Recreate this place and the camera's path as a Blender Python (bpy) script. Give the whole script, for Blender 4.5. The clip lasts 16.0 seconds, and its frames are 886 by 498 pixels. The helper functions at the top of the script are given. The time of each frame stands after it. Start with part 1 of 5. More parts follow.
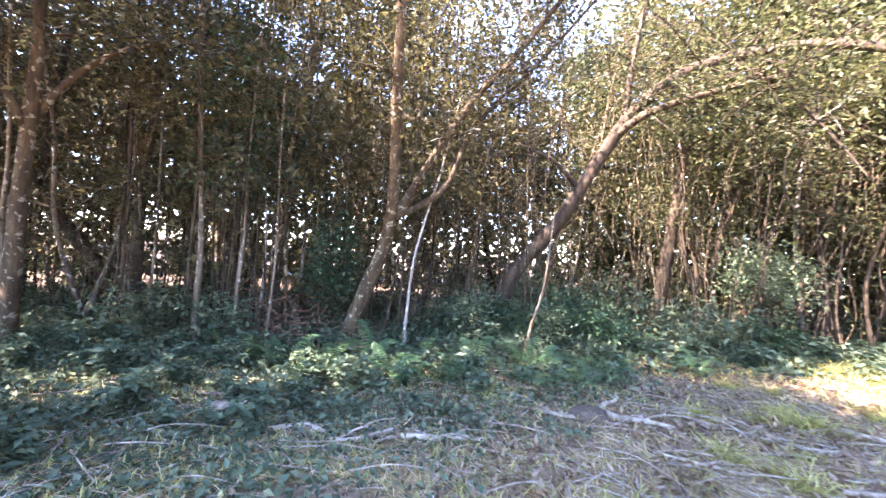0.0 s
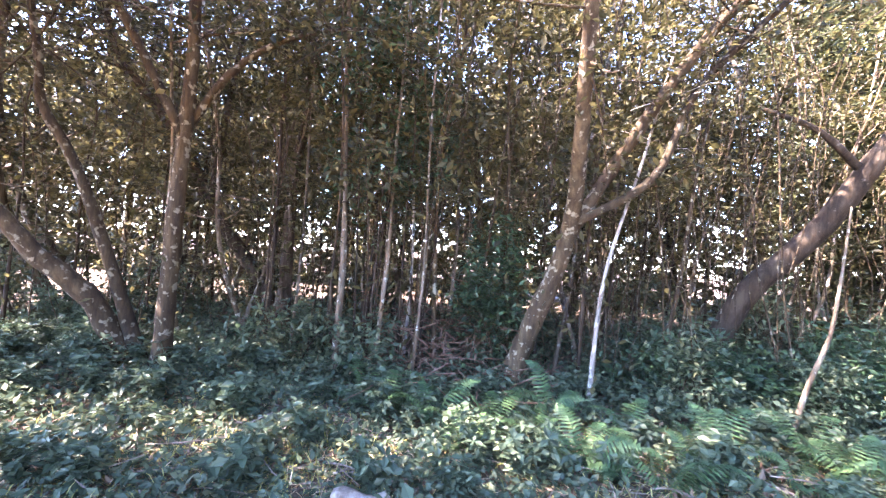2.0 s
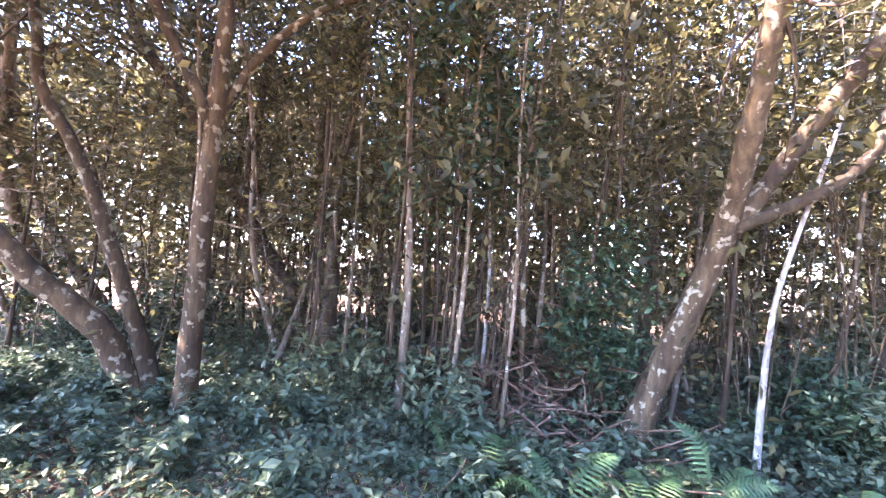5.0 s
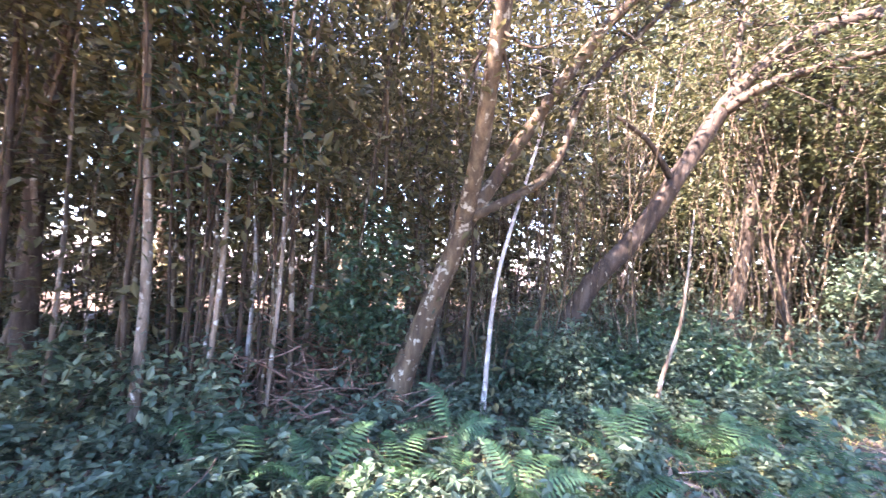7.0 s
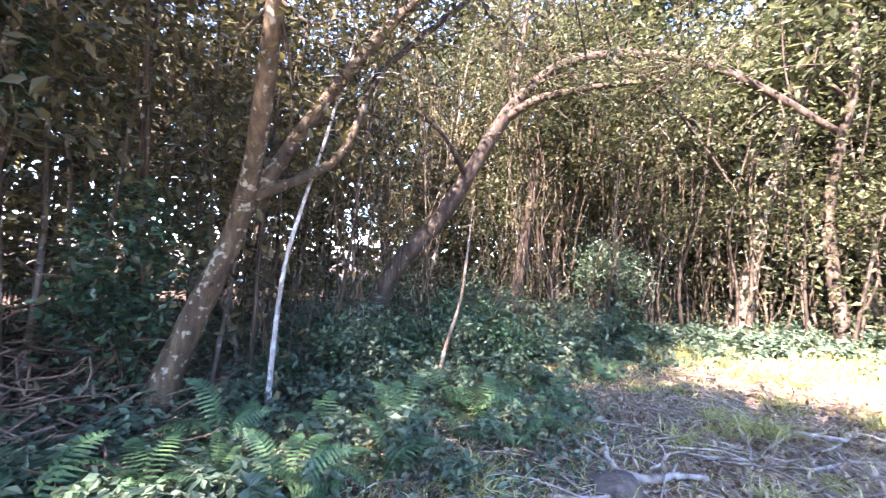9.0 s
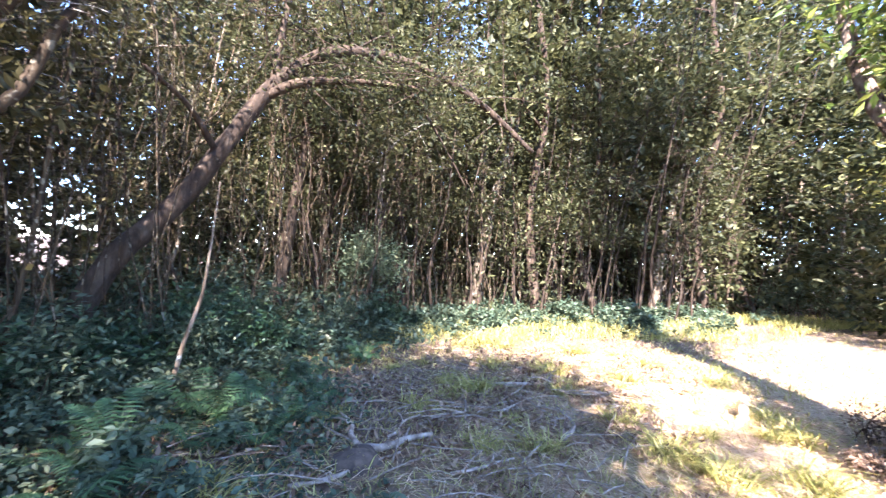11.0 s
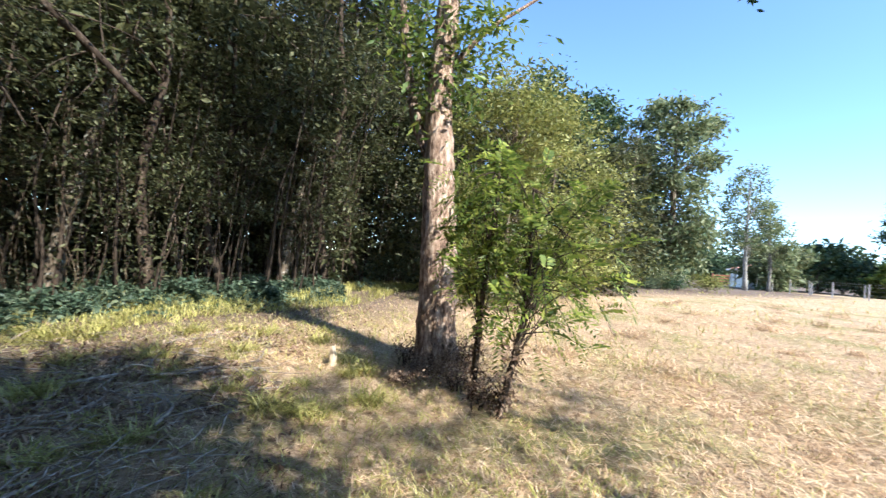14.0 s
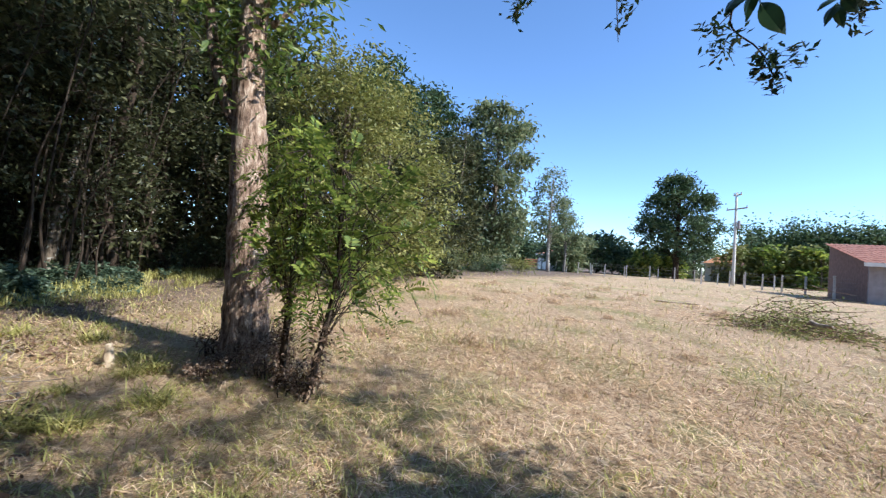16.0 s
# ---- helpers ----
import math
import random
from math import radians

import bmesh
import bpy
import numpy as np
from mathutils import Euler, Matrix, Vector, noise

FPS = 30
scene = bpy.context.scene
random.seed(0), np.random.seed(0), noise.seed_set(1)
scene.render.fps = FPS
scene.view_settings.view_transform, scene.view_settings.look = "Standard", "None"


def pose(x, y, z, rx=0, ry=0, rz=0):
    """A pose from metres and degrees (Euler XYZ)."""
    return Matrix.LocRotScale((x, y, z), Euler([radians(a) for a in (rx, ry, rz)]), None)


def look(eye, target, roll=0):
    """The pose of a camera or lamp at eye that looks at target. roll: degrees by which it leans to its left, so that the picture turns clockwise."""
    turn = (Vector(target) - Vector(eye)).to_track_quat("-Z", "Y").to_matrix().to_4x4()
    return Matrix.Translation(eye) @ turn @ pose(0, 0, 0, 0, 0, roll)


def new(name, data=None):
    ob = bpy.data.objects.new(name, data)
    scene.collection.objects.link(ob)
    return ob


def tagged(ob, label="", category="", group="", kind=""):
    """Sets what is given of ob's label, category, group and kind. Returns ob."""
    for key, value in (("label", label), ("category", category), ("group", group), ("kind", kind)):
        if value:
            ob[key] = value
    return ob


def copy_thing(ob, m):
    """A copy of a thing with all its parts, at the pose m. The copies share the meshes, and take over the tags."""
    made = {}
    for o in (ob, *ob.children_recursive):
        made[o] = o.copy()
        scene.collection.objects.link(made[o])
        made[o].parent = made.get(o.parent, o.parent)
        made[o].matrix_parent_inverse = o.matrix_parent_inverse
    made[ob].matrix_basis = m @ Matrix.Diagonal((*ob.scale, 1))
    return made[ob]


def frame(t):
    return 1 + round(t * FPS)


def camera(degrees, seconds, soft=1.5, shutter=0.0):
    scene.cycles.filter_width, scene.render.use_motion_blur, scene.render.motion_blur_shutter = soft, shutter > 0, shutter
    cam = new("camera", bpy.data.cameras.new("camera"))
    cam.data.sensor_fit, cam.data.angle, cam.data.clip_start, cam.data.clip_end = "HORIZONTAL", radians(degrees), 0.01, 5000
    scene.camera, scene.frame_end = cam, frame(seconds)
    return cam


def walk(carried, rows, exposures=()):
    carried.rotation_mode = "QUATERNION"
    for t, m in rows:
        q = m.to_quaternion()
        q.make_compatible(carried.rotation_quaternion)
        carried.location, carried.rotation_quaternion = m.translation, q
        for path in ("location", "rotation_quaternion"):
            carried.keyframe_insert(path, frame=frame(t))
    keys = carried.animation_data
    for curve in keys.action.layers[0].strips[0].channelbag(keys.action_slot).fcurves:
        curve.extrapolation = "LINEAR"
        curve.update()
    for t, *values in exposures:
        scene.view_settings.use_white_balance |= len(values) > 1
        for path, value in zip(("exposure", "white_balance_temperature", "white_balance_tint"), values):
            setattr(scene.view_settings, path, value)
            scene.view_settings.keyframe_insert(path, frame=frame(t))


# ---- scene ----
cam = camera(93.9, 16.0, soft=1.3, shutter=0.25)
METRES, EYE, TILT, LEAN, TURN = 4.6, 1.5, 1.0, -3.9, 0.0
ROWS = [
    (0.0, 0.0, 0.0, 0.0, 0.0, 0.0, -0.0),
    (0.5, -0.0401, 0.0964, 0.0085, 7.17, 0.35, -0.11),
    (1.0, -0.0719, 0.18, -0.0025, 14.86, 0.95, -0.14),
    (1.5, -0.0942, 0.2693, 0.0092, 17.7, 1.33, -0.29),
    (2.0, -0.1415, 0.3238, 0.0091, 18.85, 1.61, -0.34),
    (2.5, -0.2081, 0.3865, 0.0168, 21.18, 1.83, -0.4),
    (3.0, -0.2763, 0.4559, 0.0144, 25.9, 2.03, -0.52),
    (5.5, -0.3646, 0.5035, 0.0378, 17.94, 2.65, 0.15),
    (6.0, -0.3552, 0.5017, 0.0356, 10.24, 2.06, 0.38),
    (6.5, -0.3395, 0.5012, 0.0344, 1.71, 1.2, 0.41),
    (7.0, -0.3193, 0.5004, 0.0306, -6.63, 0.45, 0.4),
    (7.5, -0.294, 0.4957, 0.0267, -13.59, -0.08, 0.28),
    (8.0, -0.2713, 0.4908, 0.0243, -18.34, -0.51, 0.16),
    (10.5, -0.197, 0.4354, 0.024, -50.86, -2.16, -1.62),
    (11.0, -0.199, 0.433, 0.0255, -59.32, -2.3, -2.15),
    (11.5, -0.2011, 0.4269, 0.0247, -67.73, -2.53, -2.82),
    (12.0, -0.2024, 0.4176, 0.0231, -75.56, -2.65, -3.47),
    (12.5, -0.2029, 0.4082, 0.0243, -82.25, -2.67, -4.06),
    (13.0, -0.2063, 0.4008, 0.0235, -88.6, -2.57, -4.59),
    (13.5, -0.2138, 0.3839, 0.0247, -97.26, -2.25, -5.34),
    (14.0, -0.2265, 0.3653, 0.0242, -106.06, -2.03, -5.99),
    (14.5, -0.2412, 0.3399, 0.0261, -114.39, -1.75, -6.44),
    (15.0, -0.2512, 0.3279, 0.0262, -120.41, -1.59, -6.68),
    (15.5, -0.2595, 0.3212, 0.0254, -124.3, -1.55, -6.93),
    (16.0, -0.2674, 0.3099, 0.023, -127.66, -1.48, -7.12),
]

# stops by which the clip's camera brightens and darkens
STOPS = [(0.0, 4.5, 6500, 28), (2.5, 4.95, 6300, 33), (5.5, 5.25, 6300, 36), (6.5, 5.0, 6150, 36), (8.0, 4.65, 6100, 33), (10.5, 3.65, 5800, 25), (11.0, 3.5, 5750, 24), (12.0, 3.05, 5550, 20), (12.5, 2.75, 5450, 18), (13.0, 2.4, 5550, 13), (13.5, 1.95, 5700, 8),
         (14.0, 1.65, 5650, 7), (14.5, 1.4, 5600, 7), (15.0, 1.2, 5550, 7), (16.0, 0.95, 5450, 8)]
walk(cam, [(t, pose(0, 0, EYE, TILT, LEAN, TURN) @ pose(METRES * x, METRES * y, METRES * z, 90 + pitch, roll, yaw)) for t, x, y, z, yaw, pitch, roll in ROWS], STOPS)

# ---- light ----
SUN_FROM = Vector((-0.90, -0.43, 0.0)).normalized()
SUN_UP = radians(42)
world = bpy.data.worlds.new("sky")
scene.world = world
world.use_nodes = True
sky = world.node_tree.nodes.new("ShaderNodeTexSky")
sky.sky_type, sky.sun_disc = "NISHITA", False
sky.sun_elevation, sky.sun_rotation = SUN_UP, math.atan2(SUN_FROM.x, SUN_FROM.y)
sky.altitude, sky.dust_density, sky.ozone_density = 1500, 0.0, 2.6
background = world.node_tree.nodes["Background"]
world.node_tree.links.new(sky.outputs[0], background.inputs[0])
background.inputs[1].default_value = 0.135
sun = new("sun", bpy.data.lights.new("sun", "SUN"))
sun.data.energy, sun.data.angle, sun.data.color = 5.0, radians(0.6), (1.0, 0.91, 0.78)
sun_at = SUN_FROM * math.cos(SUN_UP) * 60 + Vector((0, 0, math.sin(SUN_UP) * 60))
sun.matrix_world = look(sun_at, (0, 0, 0))

# ---- materials ----
def blank(name):
    m = bpy.data.materials.new(name)
    m.use_nodes = True
    n = m.node_tree.nodes
    return m, n, m.node_tree.links, n["Principled BSDF"]


def ramp_node(n, stops):
    r = n.new("ShaderNodeValToRGB")
    e = r.color_ramp.elements
    while len(e) < len(stops):
        e.new(0.5)
    for el, (p, c) in zip(e, stops):
        el.position, el.color = p, (*c, 1)
    return r


def leaf_mat(name, dark, mid, light, rough=0.42, through_light=0.35):
    """Leaves: each leaf takes its own tone; some light passes through."""
    m, n, l, p = blank(name)
    geo = n.new("ShaderNodeNewGeometry")
    r = ramp_node(n, [(0.0, dark), (0.55, mid), (1.0, light)])
    l.new(geo.outputs["Random Per Island"], r.inputs[0])
    tex = n.new("ShaderNodeTexNoise")
    tex.inputs["Scale"].default_value = 1.3
    tex.inputs["Detail"].default_value = 3
    co = n.new("ShaderNodeTexCoord")
    l.new(co.outputs["Object"], tex.inputs["Vector"])
    hs = n.new("ShaderNodeHueSaturation")
    mp = n.new("ShaderNodeMapRange")
    mp.inputs[1].default_value, mp.inputs[2].default_value = 0.3, 0.7
    mp.inputs[3].default_value, mp.inputs[4].default_value = 0.75, 1.25
    l.new(tex.outputs[0], mp.inputs[0])
    l.new(mp.outputs[0], hs.inputs["Value"])
    l.new(r.outputs[0], hs.inputs["Color"])
    l.new(hs.outputs[0], p.inputs["Base Color"])
    p.inputs["Roughness"].default_value = rough
    p.inputs["Specular IOR Level"].default_value = 0.35
    t = n.new("ShaderNodeBsdfTranslucent")
    l.new(hs.outputs[0], t.inputs[0])
    mix = n.new("ShaderNodeMixShader")
    mix.inputs[0].default_value = through_light
    l.new(p.outputs[0], mix.inputs[1])
    l.new(t.outputs[0], mix.inputs[2])
    l.new(mix.outputs[0], n["Material Output"].inputs[0])
    return m


def bark_mat(name, dark, mid, light, scale=9.0, stretch=0.25, bump=0.5, patch=None, patch_at=0.62):
    """Bark: fissures along the stem, broad tone changes, and lichen patches where asked."""
    m, n, l, p = blank(name)
    co = n.new("ShaderNodeTexCoord")
    mp = n.new("ShaderNodeMapping")
    mp.inputs["Scale"].default_value = (1, 1, stretch)
    l.new(co.outputs["Object"], mp.inputs["Vector"])
    fine = n.new("ShaderNodeTexNoise")
    fine.inputs["Scale"].default_value, fine.inputs["Detail"].default_value = scale, 8
    fine.inputs["Roughness"].default_value = 0.7
    l.new(mp.outputs[0], fine.inputs["Vector"])
    r = ramp_node(n, [(0.36, dark), (0.5, mid), (0.64, light)])
    l.new(fine.outputs[0], r.inputs[0])
    out = r.outputs[0]
    broad = n.new("ShaderNodeTexNoise")
    broad.inputs["Scale"].default_value, broad.inputs["Detail"].default_value = 13.0, 6
    l.new(co.outputs["Object"], broad.inputs["Vector"])
    if patch:
        cut = ramp_node(n, [(patch_at - 0.03, (0, 0, 0)), (patch_at + 0.04, (1, 1, 1))])
        l.new(broad.outputs[0], cut.inputs[0])
        mx = n.new("ShaderNodeMixRGB")
        l.new(cut.outputs[0], mx.inputs[0])
        l.new(out, mx.inputs[1])
        mx.inputs[2].default_value = (*patch, 1)
        out = mx.outputs[0]
    info = n.new("ShaderNodeObjectInfo")
    hs = n.new("ShaderNodeHueSaturation")
    vr = n.new("ShaderNodeMapRange")
    vr.inputs[3].default_value, vr.inputs[4].default_value = 0.7, 1.3
    l.new(info.outputs["Random"], vr.inputs[0])
    l.new(vr.outputs[0], hs.inputs["Value"])
    l.new(out, hs.inputs["Color"])
    l.new(hs.outputs[0], p.inputs["Base Color"])
    p.inputs["Roughness"].default_value = 0.88
    p.inputs["Specular IOR Level"].default_value = 0.25
    b = n.new("ShaderNodeBump")
    b.inputs["Strength"].default_value, b.inputs["Distance"].default_value = bump, 0.05
    l.new(fine.outputs[0], b.inputs["Height"])
    l.new(b.outputs[0], p.inputs["Normal"])
    return m


def plain_mat(name, a, b, scale=6.0, rough=0.8, bump=0.15, metal=0.0):
    m, n, l, p = blank(name)
    co = n.new("ShaderNodeTexCoord")
    t1 = n.new("ShaderNodeTexNoise")
    t1.inputs["Scale"].default_value, t1.inputs["Detail"].default_value = scale, 8
    l.new(co.outputs["Object"], t1.inputs["Vector"])
    r = ramp_node(n, [(0.3, a), (0.7, b)])
    l.new(t1.outputs[0], r.inputs[0])
    l.new(r.outputs[0], p.inputs["Base Color"])
    p.inputs["Roughness"].default_value, p.inputs["Metallic"].default_value = rough, metal
    bp = n.new("ShaderNodeBump")
    bp.inputs["Strength"].default_value, bp.inputs["Distance"].default_value = bump, 0.02
    l.new(t1.outputs[0], bp.inputs["Height"])
    l.new(bp.outputs[0], p.inputs["Normal"])
    return m


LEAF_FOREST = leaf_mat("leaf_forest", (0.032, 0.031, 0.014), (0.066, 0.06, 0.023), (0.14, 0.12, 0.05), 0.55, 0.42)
LEAF_WOOD = leaf_mat("leaf_wood", (0.028, 0.033, 0.014), (0.063, 0.07, 0.027), (0.155, 0.152, 0.065), 0.55, 0.42)
LEAF_HERB = leaf_mat("leaf_herb", (0.045, 0.07, 0.042), (0.085, 0.125, 0.075), (0.18, 0.22, 0.13), 0.45, 0.35)
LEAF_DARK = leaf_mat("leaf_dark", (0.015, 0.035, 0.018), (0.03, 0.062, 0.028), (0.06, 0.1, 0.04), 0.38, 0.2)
LEAF_BRIGHT = leaf_mat("leaf_bright", (0.07, 0.11, 0.02), (0.17, 0.22, 0.035), (0.38, 0.4, 0.075), 0.5, 0.5)
LEAF_COVER = leaf_mat("leaf_cover", (0.04, 0.062, 0.036), (0.08, 0.115, 0.066), (0.18, 0.2, 0.11), 0.45, 0.35)
LEAF_FERN = leaf_mat("leaf_fern", (0.036, 0.08, 0.033), (0.064, 0.125, 0.052), (0.12, 0.2, 0.08), 0.5, 0.35)
LEAF_OLIVE = leaf_mat("leaf_olive", (0.12, 0.135, 0.035), (0.22, 0.225, 0.06), (0.36, 0.335, 0.11), 0.5, 0.4)
LEAF_PINE = leaf_mat("leaf_pine", (0.03, 0.055, 0.022), (0.062, 0.1, 0.04), (0.125, 0.16, 0.065), 0.55, 0.25)
LEAF_FAR = leaf_mat("leaf_far", (0.075, 0.105, 0.05), (0.155, 0.185, 0.085), (0.28, 0.29, 0.15), 0.5, 0.45)
LEAF_DRY = leaf_mat("leaf_dry", (0.09, 0.05, 0.03), (0.21, 0.13, 0.08), (0.40, 0.29, 0.19), 0.7, 0.2)
STRAW = leaf_mat("straw", (0.18, 0.098, 0.05), (0.51, 0.34, 0.185), (0.82, 0.635, 0.43), 0.7, 0.25)
GRASS = leaf_mat("grass", (0.19, 0.185, 0.045), (0.4, 0.365, 0.10), (0.62, 0.54, 0.22), 0.6, 0.35)
BARK = bark_mat("bark", (0.045, 0.033, 0.022), (0.12, 0.09, 0.06), (0.24, 0.19, 0.14), patch=(0.36, 0.34, 0.28))
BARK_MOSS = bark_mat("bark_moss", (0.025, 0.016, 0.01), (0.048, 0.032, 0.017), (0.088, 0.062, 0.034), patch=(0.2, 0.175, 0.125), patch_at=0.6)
BARK_PALE = bark_mat("bark_pale", (0.08, 0.07, 0.058), (0.18, 0.16, 0.135), (0.28, 0.255, 0.22), scale=14, bump=0.25, patch=(0.31, 0.29, 0.255), patch_at=0.55)
BARK_TALL = bark_mat("bark_tall", (0.045, 0.026, 0.017), (0.23, 0.15, 0.1), (0.47, 0.36, 0.265), scale=17, stretch=0.32, bump=1.0)
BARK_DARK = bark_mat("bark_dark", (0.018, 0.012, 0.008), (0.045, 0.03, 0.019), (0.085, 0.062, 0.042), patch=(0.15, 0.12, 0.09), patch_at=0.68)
DEADWOOD = bark_mat("deadwood", (0.16, 0.12, 0.09), (0.32, 0.25, 0.19), (0.5, 0.42, 0.34), scale=12, bump=0.4)

# ---- mesh building ----
class Shape:
    """Vertices and faces gathered in arrays, then made into one mesh."""

    def __init__(self):
        self.v, self.f, self.count = [], [], 0

    def add(self, v, f):
        self.v.append(np.asarray(v, dtype=np.float32))
        self.f.append(np.asarray(f, dtype=np.int32) + self.count)
        self.count += len(v)

    def mesh(self, name, material, smooth=False):
        me = bpy.data.meshes.new(name)
        v = np.concatenate(self.v)
        sizes = np.concatenate([np.full(len(f), f.shape[1], dtype=np.int32) for f in self.f])
        loops = np.concatenate([f.ravel() for f in self.f])
        me.vertices.add(len(v))
        me.vertices.foreach_set("co", v.ravel())
        me.loops.add(len(loops))
        me.loops.foreach_set("vertex_index", loops)
        me.polygons.add(len(sizes))
        me.polygons.foreach_set("loop_start", np.concatenate(([0], np.cumsum(sizes)[:-1])).astype(np.int32))
        me.polygons.foreach_set("loop_total", sizes)
        me.polygons.foreach_set("use_smooth", np.full(len(sizes), smooth))
        me.materials.append(material)
        me.update(calc_edges=True)
        me.validate()
        return me


def part(name, shape, material, parent=None, label="", smooth=False):
    ob = new(name, shape.mesh(name, material, smooth))
    if parent:
        ob.parent = parent
    return tagged(ob, label)


def root(name, at, label, category, group=""):
    ob = new(name)
    ob.empty_display_size = 0.2
    ob.location = at
    return tagged(ob, label, category, group)


def smooth_line(pts, steps=5):
    """A Catmull-Rom line through the given points."""
    p = np.asarray(pts, dtype=float)
    p = np.vstack((2 * p[0] - p[1], p, 2 * p[-1] - p[-2]))
    out = []
    for i in range(1, len(p) - 2):
        for s in np.arange(steps) / steps:
            a, b, c, d = p[i - 1], p[i], p[i + 1], p[i + 2]
            out.append(0.5 * (2 * b + (c - a) * s + (2 * a - 5 * b + 4 * c - d) * s * s + (3 * b - a - 3 * c + d) * s ** 3))
    out.append(p[-2])
    return np.array(out)


def tube(shape, pts, r0, r1, sides=8, rng=None, rough=0.0, steps=5, flare=0.0):
    """A tapered stem along a line, from radius r0 to r1, with an uneven skin."""
    line = smooth_line(pts, steps)
    n = len(line)
    u = np.linspace(0, 1, n)
    rad = r0 + (r1 - r0) * u + flare * np.exp(-u * n / 2.5)
    tan = np.gradient(line, axis=0)
    tan /= np.linalg.norm(tan, axis=1)[:, None] + 1e-9
    ref = np.array([0.31, 0.95, 0.05]) if abs(tan[0][2]) > 0.6 else np.array([0.05, 0.1, 0.99])
    side = np.cross(tan, ref)
    side /= np.linalg.norm(side, axis=1)[:, None] + 1e-9
    up = np.cross(side, tan)
    a = np.arange(sides) * 2 * np.pi / sides
    wob = np.ones((n, sides))
    if rng is not None and rough:
        wob += rng.normal(0, rough, (n, sides)) + rng.normal(0, rough, (1, sides))
    ring = line[:, None, :] + (rad[:, None] * wob)[..., None] * (np.cos(a)[None, :, None] * side[:, None, :] + np.sin(a)[None, :, None] * up[:, None, :])
    v = ring.reshape(-1, 3)
    i = np.arange(n - 1)[:, None] * sides
    j = np.arange(sides)[None, :]
    k = (j + 1) % sides
    f = np.stack((i + j, i + k, i + sides + k, i + sides + j), -1).reshape(-1, 4)
    shape.add(v, f)
    tips = np.array([line[0], line[-1]])
    base = shape.count
    shape.add(tips, np.zeros((0, 4), dtype=np.int32))
    jj, kk = np.arange(sides), (np.arange(sides) + 1) % sides
    start = base - len(v)
    shape.f.append(np.stack((start + kk, start + jj, np.full(sides, base)), -1).astype(np.int32))
    last = start + (n - 1) * sides
    shape.f.append(np.stack((last + jj, last + kk, np.full(sides, base + 1)), -1).astype(np.int32))
    return line


def leaves(shape, at, rng, length=0.08, width=0.45, droop=0.25, spread=1.0, fold=0.25, towards=None):
    """A folded two-sided leaf at every place of the array."""
    at = np.asarray(at)
    n = len(at)
    if n == 0:
        return
    d = rng.normal(0, 1, (n, 3)) * np.array([1, 1, 0.6]) * spread
    if towards is not None:
        d += towards
    d[:, 2] -= droop
    d /= np.linalg.norm(d, axis=1)[:, None] + 1e-9
    up = rng.normal(0, 0.5, (n, 3)) + np.array([0, 0, 1.0])
    s = np.cross(d, up)
    s /= np.linalg.norm(s, axis=1)[:, None] + 1e-9
    nn = np.cross(s, d)
    ln = (length * rng.uniform(0.6, 1.3, n))[:, None]
    w = ln * width * 0.5
    base = at
    tip = at + d * ln
    mid = at + d * ln * 0.45 + nn * w * fold
    v = np.stack((base, mid + s * w, tip, mid - s * w), 1).reshape(-1, 3)
    i = np.arange(n)[:, None] * 4
    shape.add(v, np.concatenate((i + np.array([[0, 1, 2]]), i + np.array([[0, 2, 3]]))))


def box(shape, lo, hi):
    x0, y0, z0 = lo
    x1, y1, z1 = hi
    v = [(x0, y0, z0), (x1, y0, z0), (x1, y1, z0), (x0, y1, z0), (x0, y0, z1), (x1, y0, z1), (x1, y1, z1), (x0, y1, z1)]
    shape.add(v, [(0, 3, 2, 1), (4, 5, 6, 7), (0, 1, 5, 4), (1, 2, 6, 5), (2, 3, 7, 6), (3, 0, 4, 7)])


# ---- the lie of the land ----
# the wood's edge, walked with the wood on the left hand
EDGE = np.array([(-30, -6), (-14, 1.5), (-8, 4.6), (-5.2, 4.9), (-3.5, 5.7), (-1.5, 6.0), (1.5, 6.4), (4.2, 7.6), (7.5, 6.6), (9.3, 4.4), (10.3, 2.2), (14.5, 0.0), (16.5, -6.0), (19.0, -15.0), (21.0, -24.0), (26, -40)][::-1], dtype=float)


def wood(x, y):
    """Metres into the wood: above 0 among the trees, below 0 in the open."""
    x, y = np.atleast_1d(x).astype(float), np.atleast_1d(y).astype(float)
    p = np.stack((x, y), -1)[:, None, :]
    a, b = EDGE[:-1][None], EDGE[1:][None]
    ab = b - a
    t = np.clip(((p - a) * ab).sum(-1) / (ab ** 2).sum(-1), 0, 1)
    q = a + t[..., None] * ab
    dist = np.linalg.norm(p - q, axis=-1)
    k = dist.argmin(1)
    r = np.arange(len(x))
    cross = ab[0, k, 0] * (p[r, 0, 1] - a[0, k, 1]) - ab[0, k, 1] * (p[r, 0, 0] - a[0, k, 0])
    return np.where(cross < 0, 1, -1) * dist[r, k]


def land(x, y):
    """The ground's height: nearly level, rising gently across the field."""
    x, y = np.asarray(x, dtype=float), np.asarray(y, dtype=float)
    s = np.maximum(0, 0.79 * x - 0.61 * y)
    z = 0.65 * (1 - np.exp(-s / 10.0))
    z = z - 0.10 * np.exp(-((x + 2) ** 2 + (y - 3.4) ** 2) / 6.0)
    z = z + 0.025 * np.sin(x * 1.3 + 0.6 * y) * np.sin(y * 1.1 - 0.3 * x)
    return z


def on(x, y, dz=0.0):
    return (float(x), float(y), float(land(x, y)) + dz)


